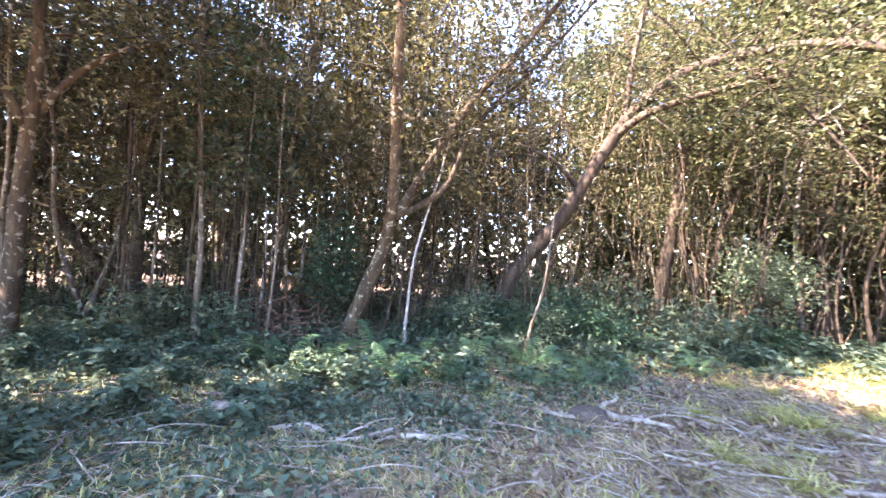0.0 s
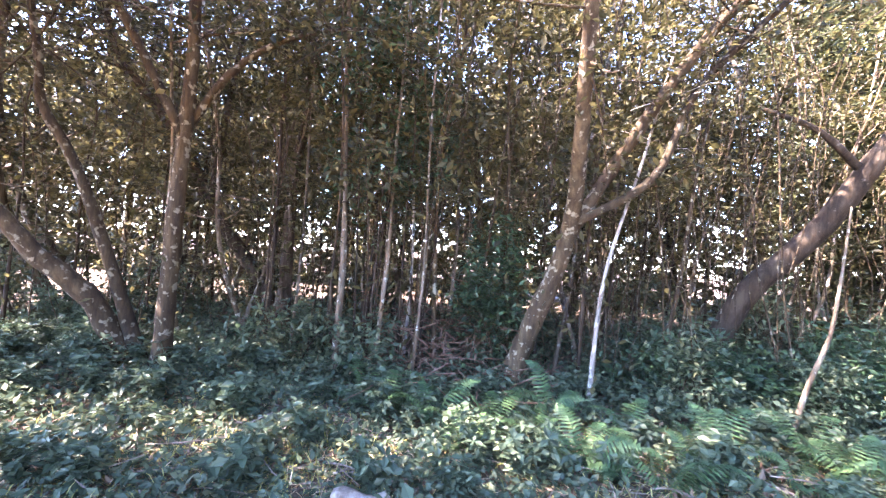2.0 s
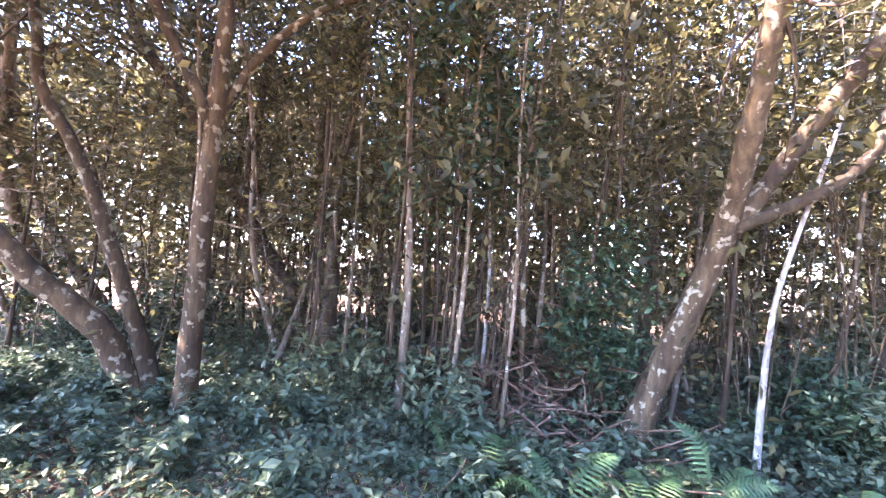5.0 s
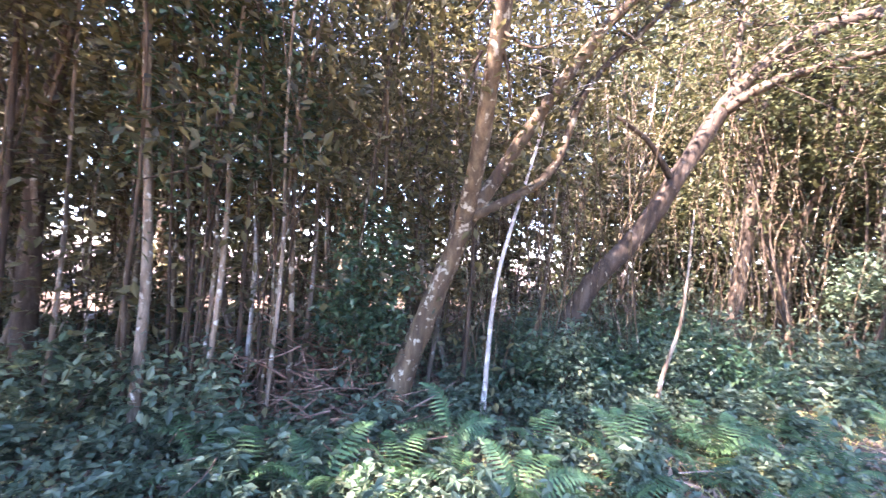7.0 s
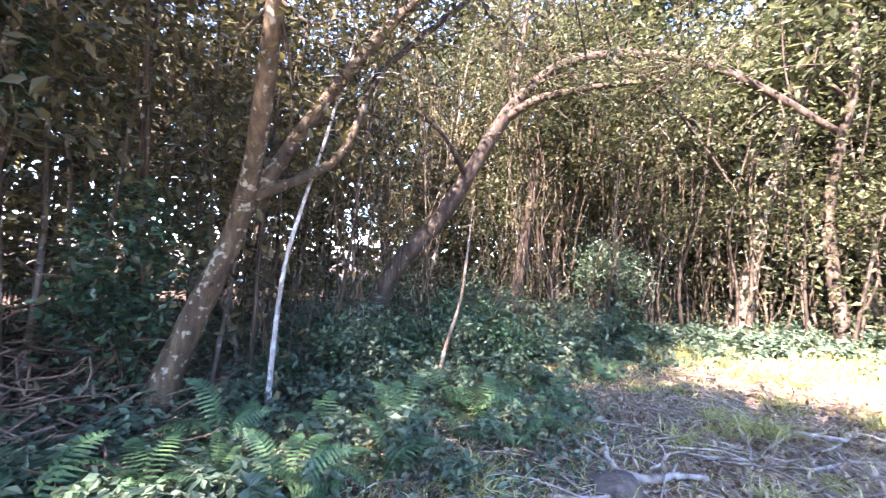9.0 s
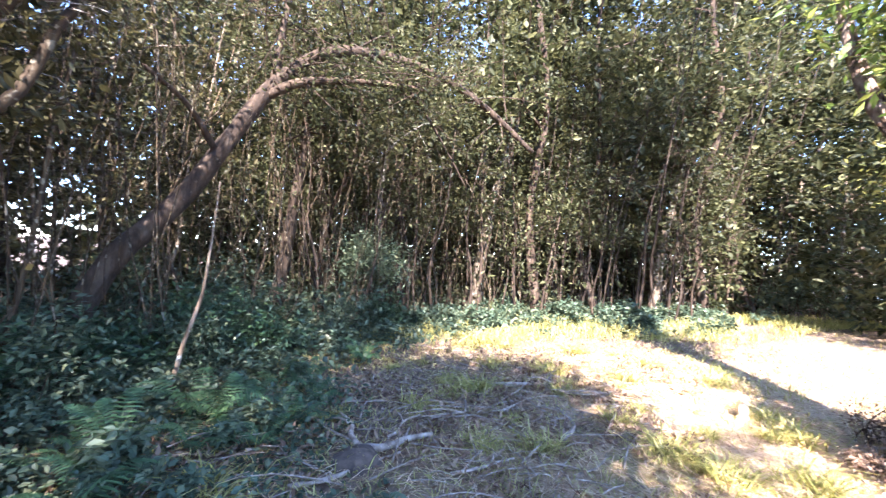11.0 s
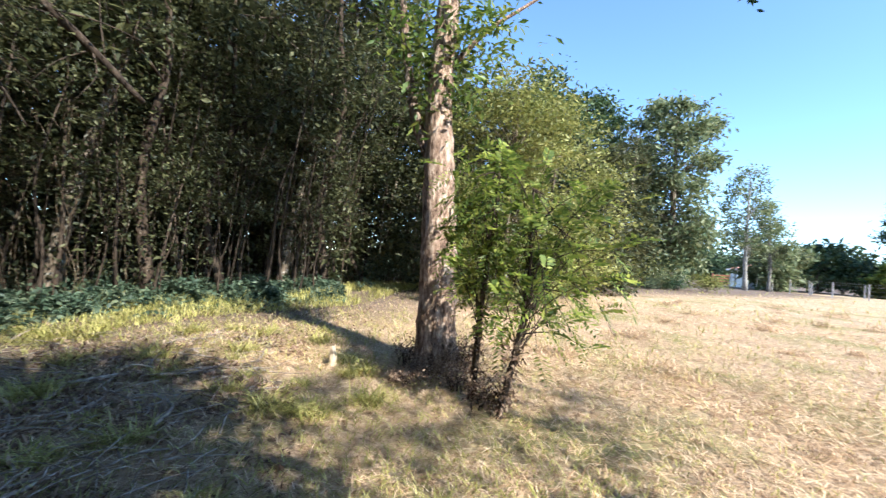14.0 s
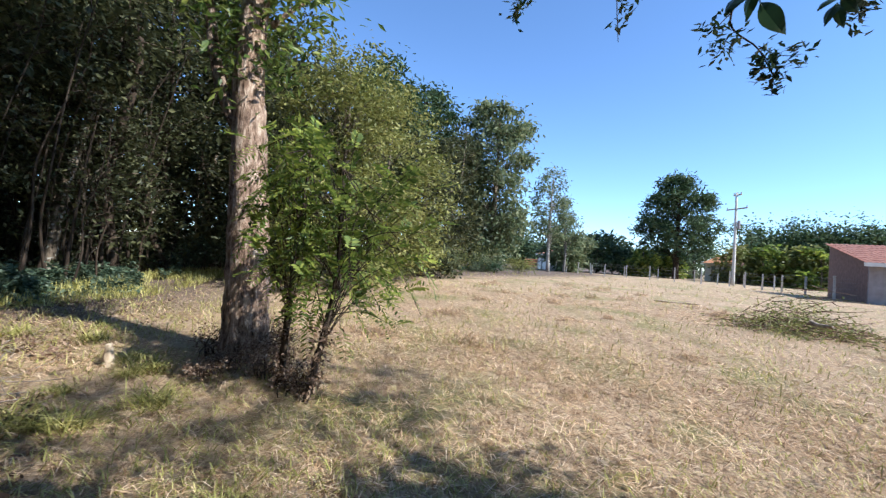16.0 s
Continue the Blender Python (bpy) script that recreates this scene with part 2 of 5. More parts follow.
def field(ahead, across):
    """A place on the field: metres along its long axis, and metres to the south-west of that axis."""
    return (-1.24 + 0.79 * ahead - 0.61 * across, 1.42 - 0.61 * ahead - 0.79 * across)


def ground_mat():
    m, n, l, p = blank("ground")
    geo = n.new("ShaderNodeNewGeometry")
    att = n.new("ShaderNodeAttribute")
    att.attribute_name = "wooded"
    t1 = n.new("ShaderNodeTexNoise")
    t1.inputs["Scale"].default_value, t1.inputs["Detail"].default_value, t1.inputs["Roughness"].default_value = 16, 12, 0.8
    l.new(geo.outputs["Position"], t1.inputs["Vector"])
    t2 = n.new("ShaderNodeTexNoise")
    t2.inputs["Scale"].default_value, t2.inputs["Detail"].default_value = 0.7, 6
    l.new(geo.outputs["Position"], t2.inputs["Vector"])
    straw = ramp_node(n, [(0.36, (0.13, 0.08, 0.045)), (0.5, (0.42, 0.29, 0.17)), (0.66, (0.66, 0.51, 0.34))])
    l.new(t1.outputs[0], straw.inputs[0])
    green = ramp_node(n, [(0.3, (0.10, 0.10, 0.03)), (0.7, (0.30, 0.28, 0.09))])
    l.new(t1.outputs[0], green.inputs[0])
    pick = ramp_node(n, [(0.5, (0, 0, 0)), (0.66, (0.75, 0.75, 0.75))])
    l.new(t2.outputs[0], pick.inputs[0])
    mx = n.new("ShaderNodeMixRGB")
    l.new(pick.outputs[0], mx.inputs[0])
    l.new(straw.outputs[0], mx.inputs[1])
    l.new(green.outputs[0], mx.inputs[2])
    litter = ramp_node(n, [(0.25, (0.035, 0.024, 0.017)), (0.5, (0.12, 0.08, 0.055)), (0.75, (0.27, 0.19, 0.135))])
    l.new(t1.outputs[0], litter.inputs[0])
    m2 = n.new("ShaderNodeMixRGB")
    l.new(att.outputs["Fac"], m2.inputs[0])
    l.new(mx.outputs[0], m2.inputs[1])
    l.new(litter.outputs[0], m2.inputs[2])
    l.new(m2.outputs[0], p.inputs["Base Color"])
    p.inputs["Roughness"].default_value = 0.95
    b = n.new("ShaderNodeBump")
    b.inputs["Strength"].default_value, b.inputs["Distance"].default_value = 0.8, 0.05
    l.new(t1.outputs[0], b.inputs["Height"])
    l.new(b.outputs[0], p.inputs["Normal"])
    return m


def build_ground():
    n = 170
    u = np.linspace(-1, 1, n)
    c = np.sinh(u * 6.2) / math.sinh(6.2) * 2500
    gx, gy = np.meshgrid(c + 2, c + 2, indexing="ij")
    x, y = gx.ravel(), gy.ravel()
    s = Shape()
    i = np.arange(n - 1)[:, None] * n
    j = np.arange(n - 1)[None, :]
    f = np.stack((i + j, i + n + j, i + n + j + 1, i + j + 1), -1).reshape(-1, 4)
    s.add(np.stack((x, y, land(x, y)), -1), f)
    ob = part("ground", s, ground_mat(), smooth=True)
    w = np.concatenate([wood(x[k:k + 4000], y[k:k + 4000]) for k in range(0, len(x), 4000)])
    att = ob.data.attributes.new("wooded", "FLOAT", "POINT")
    att.data.foreach_set("value", np.clip((w + 4.4) / 2.4, 0, 1).astype(np.float32))
    tagged(ob, "dry mown field running into dark leaf-littered forest floor", "ground", kind="structure")


build_ground()

# ---- trees of the wood ----
def grow(rng, height, r, lean, wander, limbs, first, crown_r, leaf_n, leaf_len, material, bark, name, label, group, twig_n=3, leaf_spread=0.28, sides=7, low=0.0):
    """A tree of the wood: a tapered trunk with limbs and twigs, and a crown of single leaves."""
    base = root(name, (0, 0, 0), label, "tree", group)
    s, crown = Shape(), Shape()
    k = 7
    zs = np.linspace(0, height, k)
    off = np.cumsum(rng.normal(0, wander, (k, 2)), 0)
    off[0] = 0
    pts = np.stack((off[:, 0] + lean[0] * zs, off[:, 1] + lean[1] * zs, zs - 0.15 * (zs == 0)), -1)
    line = tube(s, pts, r, r * 0.2, sides, rng, 0.05, 4, r * 0.5)
    spots = []
    for i in range(limbs):
        f = first + (1 - first) * (i + rng.uniform(0, 1)) / limbs
        p0 = line[int(f * (len(line) - 1))]
        a = rng.uniform(0, 2 * np.pi)
        ln = crown_r * rng.uniform(0.5, 1.15) * (1.1 - 0.5 * f)
        d = np.array([math.cos(a), math.sin(a), rng.uniform(0.1, 0.9)])
        p1 = p0 + d * ln * 0.5 + rng.normal(0, 0.08, 3)
        p2 = p0 + d * ln + np.array([0, 0, rng.uniform(-0.2, 0.3) * ln])
        lr = max(0.006, r * (0.5 - 0.35 * f))
        ll = tube(s, [p0, p1, p2], lr, lr * 0.3, 5, rng, 0.05, 3)
        for _ in range(twig_n):
            q0 = ll[rng.integers(2, len(ll))]
            q1 = q0 + rng.normal(0, 1, 3) * np.array([0.35, 0.35, 0.22]) * crown_r * 0.55
            tube(s, [q0, (q0 + q1) / 2 + rng.normal(0, 0.05, 3), q1], lr * 0.35, 0.003, 3, None, 0, 2)
            spots.append((q0, q1))
    at = []
    per = max(1, leaf_n // max(1, len(spots)))
    for q0, q1 in spots:
        t = rng.uniform(0.1, 1.1, per)[:, None]
        at.append(q0 + (q1 - q0) * t + rng.normal(0, leaf_spread, (per, 3)) * np.array([1, 1, 0.6]))
    at = np.concatenate(at)
    if low > 0:
        m = int(leaf_n * low)
        z = rng.uniform(0.08, 0.45, m)
        c = line[(z * (len(line) - 1)).astype(int)]
        at = np.concatenate((at, c + rng.normal(0, 0.4, (m, 3)) * np.array([1, 1, 0.5])))
    leaves(crown, at, rng, leaf_len)
    part("trunk", s, bark, base, smooth=True)
    part("crown", crown, material, base)
    return base


R = np.random.default_rng(7)
TREES, POLES = [], []
for i in range(6):
    h = R.uniform(9.5, 13)
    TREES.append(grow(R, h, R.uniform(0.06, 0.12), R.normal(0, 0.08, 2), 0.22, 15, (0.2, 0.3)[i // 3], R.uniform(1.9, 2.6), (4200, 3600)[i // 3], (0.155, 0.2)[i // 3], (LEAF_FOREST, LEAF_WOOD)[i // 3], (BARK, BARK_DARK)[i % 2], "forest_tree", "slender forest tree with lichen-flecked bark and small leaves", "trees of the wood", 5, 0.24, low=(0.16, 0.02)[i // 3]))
for i in range(6):
    h = R.uniform(5.5, 8.5)
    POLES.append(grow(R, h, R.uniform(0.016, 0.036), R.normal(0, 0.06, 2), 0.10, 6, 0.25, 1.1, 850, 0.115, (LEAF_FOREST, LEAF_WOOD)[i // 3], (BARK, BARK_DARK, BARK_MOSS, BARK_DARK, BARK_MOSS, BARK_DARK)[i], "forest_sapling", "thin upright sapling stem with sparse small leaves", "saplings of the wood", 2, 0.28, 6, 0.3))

# places that the named trees keep for themselves
KEPT = [(-1.3, 6.5), (-0.5, 6.4), (1.4, 6.5), (1.5, 8.4), (5.1, 9.8), (6.4, 8.4), (-5.2, 5.0), (-5.6, 5.0), (-5.2, 4.5), (8.0, 9.0)]
used, placed = list(KEPT), set()


def free(x, y, gap):
    return all((x - a) ** 2 + (y - b) ** 2 > gap * gap for a, b in used)


def scatter(kinds, count, lo, hi, gap, box_x, box_y, scale=(0.85, 1.2), tilt=3.0, clear=2.9, belt=7.0):
    """Strews copies between two depths of the wood; where the wood is a narrow belt they keep within it."""
    made = tries = 0
    while made < count and tries < 20000:
        tries += 1
        x, y = R.uniform(*box_x), R.uniform(*box_y)
        w = wood(x, y)[0]
        if lo < w < (min(hi, belt) if x < 4.5 else hi) and free(x, y, gap) and not (0.0 < x < 8.0 and w < clear):
            used.append((x, y))
            k = kinds[made % 3 + (3 if x > 4.5 else 0)] if len(kinds) == 6 else kinds[made % len(kinds)]
            m = pose(*on(x, y), R.normal(0, tilt), R.normal(0, tilt), R.uniform(0, 360)) @ Matrix.Scale(R.uniform(*scale) * (0.74 if math.atan2(x + 1.2, y - 1.5) > 1.81 else 1.0), 4)
            if k.name not in placed:
                placed.add(k.name)
                k.matrix_basis = m
            else:
                c = copy_thing(k, m)
                c.matrix_basis = m
            made += 1


scatter(POLES, 72, 0.5, 4.0, 0.42, (-9, 11), (3, 12))
scatter(TREES, 44, 1.6, 7.0, 1.2, (-14, 20), (-8, 16))
scatter(TREES, 44, 1.6, 11.0, 1.25, (-18, 24), (-20, 20))
scatter(POLES, 90, 2.5, 8.0, 0.55, (-12, 18), (-6, 17))
scatter(TREES, 5, 8.0, 12.5, 2.4, (-13, 4.5), (4, 20), belt=12.5)
for x, y, k, q in [(7.6, 8.0, 3, 1.25), (9.0, 6.9, 4, 1.3), (10.0, 5.4, 5, 1.3), (10.9, 4.0, 3, 1.25), (11.9, 2.8, 4, 1.15), (8.6, 9.4, 5, 1.3), (11.6, 6.2, 3, 1.3), (12.8, 1.5, 5, 1.3), (14.4, 0.2, 3, 1.2)]:
    m = pose(*on(x, y), 0, 0, 61 * k + 20 * q) @ Matrix.Scale(q, 4)
    copy_thing(TREES[k], m).matrix_basis = m

EDGE_POLES = [grow(R, R.uniform(4.5, 8.0), R.uniform(0.018, 0.04), R.normal(0, 0.1, 2), 0.13, 9, 0.35, 1.1, 380, 0.12, LEAF_WOOD, BARK_DARK, "edge_sapling", "grey bare-stemmed sapling with twiggy sparse branches", "saplings along the wood's edge", 4, 0.25, 6) for i in range(5)]
scatter(EDGE_POLES, 80, 0.2, 2.6, 0.32, (5.5, 15), (-1, 9.5), tilt=5.0, clear=0.6)

# ---- named trees at the wood's edge ----
def stems(name, label, bark, lines, group="", leaf_n=0, leaf_len=0.09, leaf_mat_=None, leaf_above=2.6, reach=0.9, spread=0.28, twigs=14, category="tree", sides=10, flare=0.03, seed=1):
    """A tree from its stem lines (world places, radius at foot and tip), with twigs and leaves on the higher parts."""
    rng = np.random.default_rng(seed)
    x0, y0, _ = lines[0][0][0]
    foot = np.array(on(x0, y0))
    base = root(name, tuple(foot), label, category, group)
    at = []
    for i, (pts, r0, r1) in enumerate(lines):
        s = Shape()
        p = np.asarray(pts, dtype=float) - foot
        if i == 0:
            p[0, 2] = -0.12
        line = tube(s, p, r0, r1, sides, rng, 0.06, 6, flare if i == 0 else 0.0)
        high = [k for k in range(len(line)) if line[k, 2] + foot[2] > leaf_above and k > len(line) * 0.25]
        for _ in range(int(1.6 * twigs) if high and leaf_n else 0):
            q0 = line[high[rng.integers(0, len(high))]]
            d = rng.normal(0, 1, 3) * np.array([1, 1, 0.6]) + np.array([0, 0, 0.15])
            q1 = q0 + d / np.linalg.norm(d) * reach * rng.uniform(0.5, 1.4)
            qm = (q0 + q1) / 2 + rng.normal(0, 0.08, 3)
            tube(s, [q0, qm, q1], max(0.006, r1 * 0.4), 0.003, 4, None, 0, 3)
            n = max(1, int(leaf_n / (1.5 * twigs * len(lines))))
            t = rng.uniform(0.2, 1.1, n)[:, None]
            at.append(q0 + (q1 - q0) * t + rng.normal(0, 0.6 * spread, (n, 3)) * np.array([1, 1, 0.6]))
        part("trunk" if i == 0 else "limb", s, bark, base, smooth=True)
    if at:
        c = Shape()
        leaves(c, np.concatenate(at), rng, leaf_len)
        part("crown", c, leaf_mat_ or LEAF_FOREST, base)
    return base


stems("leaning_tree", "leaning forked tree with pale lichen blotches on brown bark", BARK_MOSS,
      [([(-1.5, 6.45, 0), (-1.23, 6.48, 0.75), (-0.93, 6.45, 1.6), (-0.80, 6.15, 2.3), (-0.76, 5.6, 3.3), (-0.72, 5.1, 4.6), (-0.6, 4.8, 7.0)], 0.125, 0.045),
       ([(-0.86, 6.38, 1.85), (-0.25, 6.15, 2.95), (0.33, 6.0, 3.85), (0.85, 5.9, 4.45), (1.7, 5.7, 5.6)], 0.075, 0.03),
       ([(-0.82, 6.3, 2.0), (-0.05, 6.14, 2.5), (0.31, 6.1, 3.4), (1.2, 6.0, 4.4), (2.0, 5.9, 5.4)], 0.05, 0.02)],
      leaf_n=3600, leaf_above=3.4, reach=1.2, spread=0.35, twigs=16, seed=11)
stems("pale_sapling", "thin crooked white-barked stem among ferns", BARK_PALE,
      [([(-0.52, 6.4, 0), (-0.49, 6.4, 0.85), (-0.43, 6.4, 1.5), (-0.31, 6.38, 2.05), (-0.12, 6.35, 2.8), (0.1, 6.3, 3.9)], 0.025, 0.012)],
      leaf_n=500, leaf_above=2.6, reach=0.5, twigs=7, sides=8, flare=0.01, seed=12)
stems("bare_sapling", "thin grey bent stem standing in ferns", BARK,
      [([(1.33, 6.5, 0), (1.44, 6.46, 0.5), (1.57, 6.4, 1.05), (1.62, 6.39, 1.5), (1.68, 6.39, 2.3)], 0.027, 0.01)], sides=8, flare=0.01, seed=13)
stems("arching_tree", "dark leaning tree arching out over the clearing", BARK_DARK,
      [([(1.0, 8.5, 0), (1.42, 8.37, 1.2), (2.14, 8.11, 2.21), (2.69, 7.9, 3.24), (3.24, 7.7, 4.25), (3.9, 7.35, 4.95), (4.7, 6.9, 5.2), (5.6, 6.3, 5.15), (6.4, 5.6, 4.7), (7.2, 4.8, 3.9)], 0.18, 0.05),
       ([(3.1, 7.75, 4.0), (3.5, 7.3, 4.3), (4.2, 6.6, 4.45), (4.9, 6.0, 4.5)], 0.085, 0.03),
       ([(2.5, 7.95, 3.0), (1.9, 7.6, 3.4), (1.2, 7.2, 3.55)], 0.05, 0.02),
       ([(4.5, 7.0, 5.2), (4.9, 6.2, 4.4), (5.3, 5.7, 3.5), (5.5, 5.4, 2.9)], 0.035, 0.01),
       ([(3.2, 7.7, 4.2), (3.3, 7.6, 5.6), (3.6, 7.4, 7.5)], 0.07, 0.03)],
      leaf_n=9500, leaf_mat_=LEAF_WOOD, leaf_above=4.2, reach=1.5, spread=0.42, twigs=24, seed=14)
stems("straight_tree", "straight dark-barked tree with a dead limb crossing it", BARK_DARK,
      [([(5.0, 9.7, 0), (5.15, 9.6, 1.6), (5.3, 9.5, 3.3), (5.4, 9.4, 5.5), (5.5, 9.3, 9.0)], 0.16, 0.07),
       ([(5.4, 9.45, 5.3), (6.2, 9.0, 6.4), (7.0, 8.6, 7.2)], 0.05, 0.02), ([(5.3, 9.45, 4.6), (4.7, 8.9, 5.6), (4.2, 8.3, 6.2)], 0.05, 0.02)],
      leaf_n=5500, leaf_above=4.2, reach=1.5, spread=0.45, twigs=14, seed=15)
stems("dead_branch_tree", "pale thin trunk with a bare bleached branch", BARK_PALE,
      [([(7.9, 9.0, 0), (7.75, 9.15, 2.8), (7.85, 9.1, 4.6), (8.0, 9.0, 7.0)], 0.055, 0.03), ([(7.8, 9.1, 2.9), (7.0, 8.6, 3.4), (6.6, 7.9, 4.2), (7.24, 7.1, 5.0)], 0.03, 0.012)],
      leaf_n=1800, leaf_above=4.0, reach=1.2, twigs=10, seed=16)
stems("forked_tree", "mossy brown trunk with a pale side branch", BARK_MOSS,
      [([(-5.22, 5.03, 0), (-5.2, 5.03, 1.17), (-5.14, 5.0, 2.4), (-4.98, 4.9, 3.6), (-4.95, 4.8, 5.0), (-4.8, 4.6, 8.0)], 0.11, 0.05),
       ([(-5.1, 5.0, 2.8), (-4.75, 5.2, 3.5), (-4.3, 5.5, 4.0), (-3.6, 5.9, 4.3), (-3.0, 6.1, 4.3)], 0.05, 0.02),
       ([(-5.1, 4.95, 2.7), (-5.5, 4.6, 3.7), (-6.0, 4.2, 4.9), (-6.4, 3.9, 6.4)], 0.06, 0.03)],
      leaf_n=3200, leaf_above=3.6, reach=1.4, spread=0.45, twigs=16, seed=17)
stems("bent_tree", "dark bent trunk leaning away from its neighbour", BARK_MOSS,
      [([(-5.6, 5.1, 0), (-5.83, 4.79, 1.13), (-6.06, 4.48, 2.23), (-6.26, 4.22, 2.87), (-6.31, 4.15, 3.5), (-6.8, 3.9, 6.0)], 0.075, 0.03)],
      leaf_n=1500, leaf_above=3.4, reach=1.5, spread=0.45, twigs=16, seed=18)
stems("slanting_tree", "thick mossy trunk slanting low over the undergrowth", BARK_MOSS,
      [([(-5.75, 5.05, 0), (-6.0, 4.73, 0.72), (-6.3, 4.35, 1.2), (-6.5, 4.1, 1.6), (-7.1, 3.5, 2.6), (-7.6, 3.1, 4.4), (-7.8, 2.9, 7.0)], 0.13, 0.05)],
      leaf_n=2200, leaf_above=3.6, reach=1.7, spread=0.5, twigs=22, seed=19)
stems("inner_tree", "dark trunk leaning inside the wood", BARK_DARK,
      [([(-6.1, 7.9, 0), (-6.35, 7.65, 0.9), (-6.93, 7.18, 2.0), (-7.47, 6.7, 3.33), (-8.14, 6.1, 4.5), (-8.6, 5.6, 6.5)], 0.14, 0.06),
       ([(-7.0, 7.1, 2.2), (-7.0, 7.2, 3.6), (-6.8, 7.3, 5.5)], 0.08, 0.04)],
      leaf_n=4000, leaf_above=3.6, reach=1.5, spread=0.45, twigs=14, seed=20)
stems("twin_tree", "dark upright trunk behind slender stems", BARK_DARK,
      [([(-5.04, 6.84, 0), (-5.06, 6.83, 2.49), (-4.95, 6.88, 3.7), (-4.85, 6.9, 7.5)], 0.10, 0.05)],
      leaf_n=3000, leaf_above=3.4, reach=1.5, spread=0.45, twigs=16, seed=21)

# slender upright stems in the thicket: x, y, radius, sideways lean at 6 m
for i, (x, y, r, lean, bark) in enumerate([(-3.53, 6.0, 0.045, -0.2, BARK), (-4.45, 6.3, 0.022, 0.1, BARK), (-4.2, 6.9, 0.03, 0.25, BARK_MOSS), (-3.95, 6.35, 0.022, 0.15, BARK_MOSS), (-3.3, 6.6, 0.02, 0.1, BARK),
                                            (-3.1, 6.2, 0.026, 0.25, BARK), (-2.95, 6.8, 0.022, -0.1, BARK_PALE), (-2.7, 6.4, 0.02, 0.5, BARK_MOSS), (-2.45, 7.0, 0.03, 0.2, BARK), (-2.1, 6.7, 0.022, 0.9, BARK_MOSS),
                                            (-4.75, 6.1, 0.03, 0.05, BARK_DARK), (-1.9, 7.3, 0.03, 0.4, BARK_MOSS), (-3.75, 7.2, 0.035, -0.1, BARK_MOSS), (-1.0, 7.6, 0.03, 0.7, BARK), (0.3, 7.6, 0.03, 0.9, BARK_MOSS), (-2.55, 6.15, 0.018, 0.1, BARK)]):
    w = 0.05
    stems("slender_tree", "slender upright stem in the thicket", bark, [([(x, y, 0), (x + lean * 0.2 + w, y, 1.5), (x + lean * 0.5 - w, y + 0.05, 3.2), (x + lean, y - 0.1, 6.0), (x + lean * 1.2, y, 8.0)], r, r * 0.45)],
          "slender stems", leaf_n=700, leaf_above=3.0, reach=0.7, spread=0.3, twigs=8, sides=7, flare=0.008, seed=40 + i)


def leaf_mass(name, label, category, at, radius, n, length, material, seed, stalks=6, clumps=26, group="", z_low=0.0):
    """A leafy plant: stalks from the ground and clumps of leaves in an uneven rounded mass."""
    rng = np.random.default_rng(seed)
    base = root(name, at, label, category, group)
    c = Shape()
    rx, ry, rz = radius
    d = rng.normal(0, 1, (clumps, 3))
    d /= np.linalg.norm(d, axis=1)[:, None]
    cen = d * rng.uniform(0.35, 1.0, (clumps, 1)) * np.array([rx, ry, rz]) + np.array([0, 0, z_low + rz])
    for k in range(stalks):
        e = cen[k % clumps]
        a = rng.normal(0, 0.08, 2)
        s = Shape()
        tube(s, [(a[0], a[1], -0.05), (e[0] * 0.35 + a[0], e[1] * 0.35 + a[1], e[2] * 0.5), e], 0.008 + 0.006 * rz, 0.004, 5, rng, 0.05, 3)
        part("stem", s, BARK_DARK, base, smooth=True)
    per = n // clumps
    at_ = np.concatenate([k + rng.normal(0, 1, (per, 3)) * np.array([rx, ry, rz]) * rng.uniform(0.16, 0.3) for k in cen])
    at_ = at_[at_[:, 2] > 0.03]
    leaves(c, at_, rng, length)
    part("foliage", c, material, base)
    return base


leaf_mass("hanging_creeper", "dense dark creeper hanging on slender stems", "creeper", on(-3.35, 6.25), (0.75, 0.6, 1.7), 2600, 0.10, LEAF_DARK, 60, 6, 40, z_low=2.0)
leaf_mass("hanging_creeper", "dark creeper trailing from slender stems", "creeper", on(-2.7, 6.6), (0.5, 0.5, 1.2), 1200, 0.09, LEAF_DARK, 61, 5, 24, z_low=1.7)
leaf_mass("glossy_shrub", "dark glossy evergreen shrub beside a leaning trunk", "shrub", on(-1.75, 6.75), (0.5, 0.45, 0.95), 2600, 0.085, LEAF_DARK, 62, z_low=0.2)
leaf_mass("round_shrub", "rounded green shrub on thin stems", "shrub", on(6.35, 8.3), (0.95, 0.9, 0.75), 4200, 0.09, LEAF_COVER, 63, 8, 40, z_low=0.65)
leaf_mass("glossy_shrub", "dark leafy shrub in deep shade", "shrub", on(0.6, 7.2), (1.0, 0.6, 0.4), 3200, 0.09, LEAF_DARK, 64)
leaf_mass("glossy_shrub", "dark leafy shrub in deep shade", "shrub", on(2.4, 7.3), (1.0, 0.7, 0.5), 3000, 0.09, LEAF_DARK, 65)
SHRUBS = [leaf_mass("understory_shrub", "low leafy shrub under the trees", "shrub", (0, 0, 0), (0.55, 0.5, R.uniform(0.3, 0.55)), 900, 0.09, (LEAF_COVER, LEAF_DARK, LEAF_COVER)[i], 70 + i, 5, 18, "understory shrubs") for i in range(3)]
scatter(SHRUBS, 60, 0.1, 6.0, 0.5, (-11, 12), (0, 14), (0.6, 1.4), 4.0, 0.0)
scatter(SHRUBS, 34, -0.3, 3.0, 0.7, (8, 22), (-20, 6), (0.7, 1.7), 4.0, 0.0)

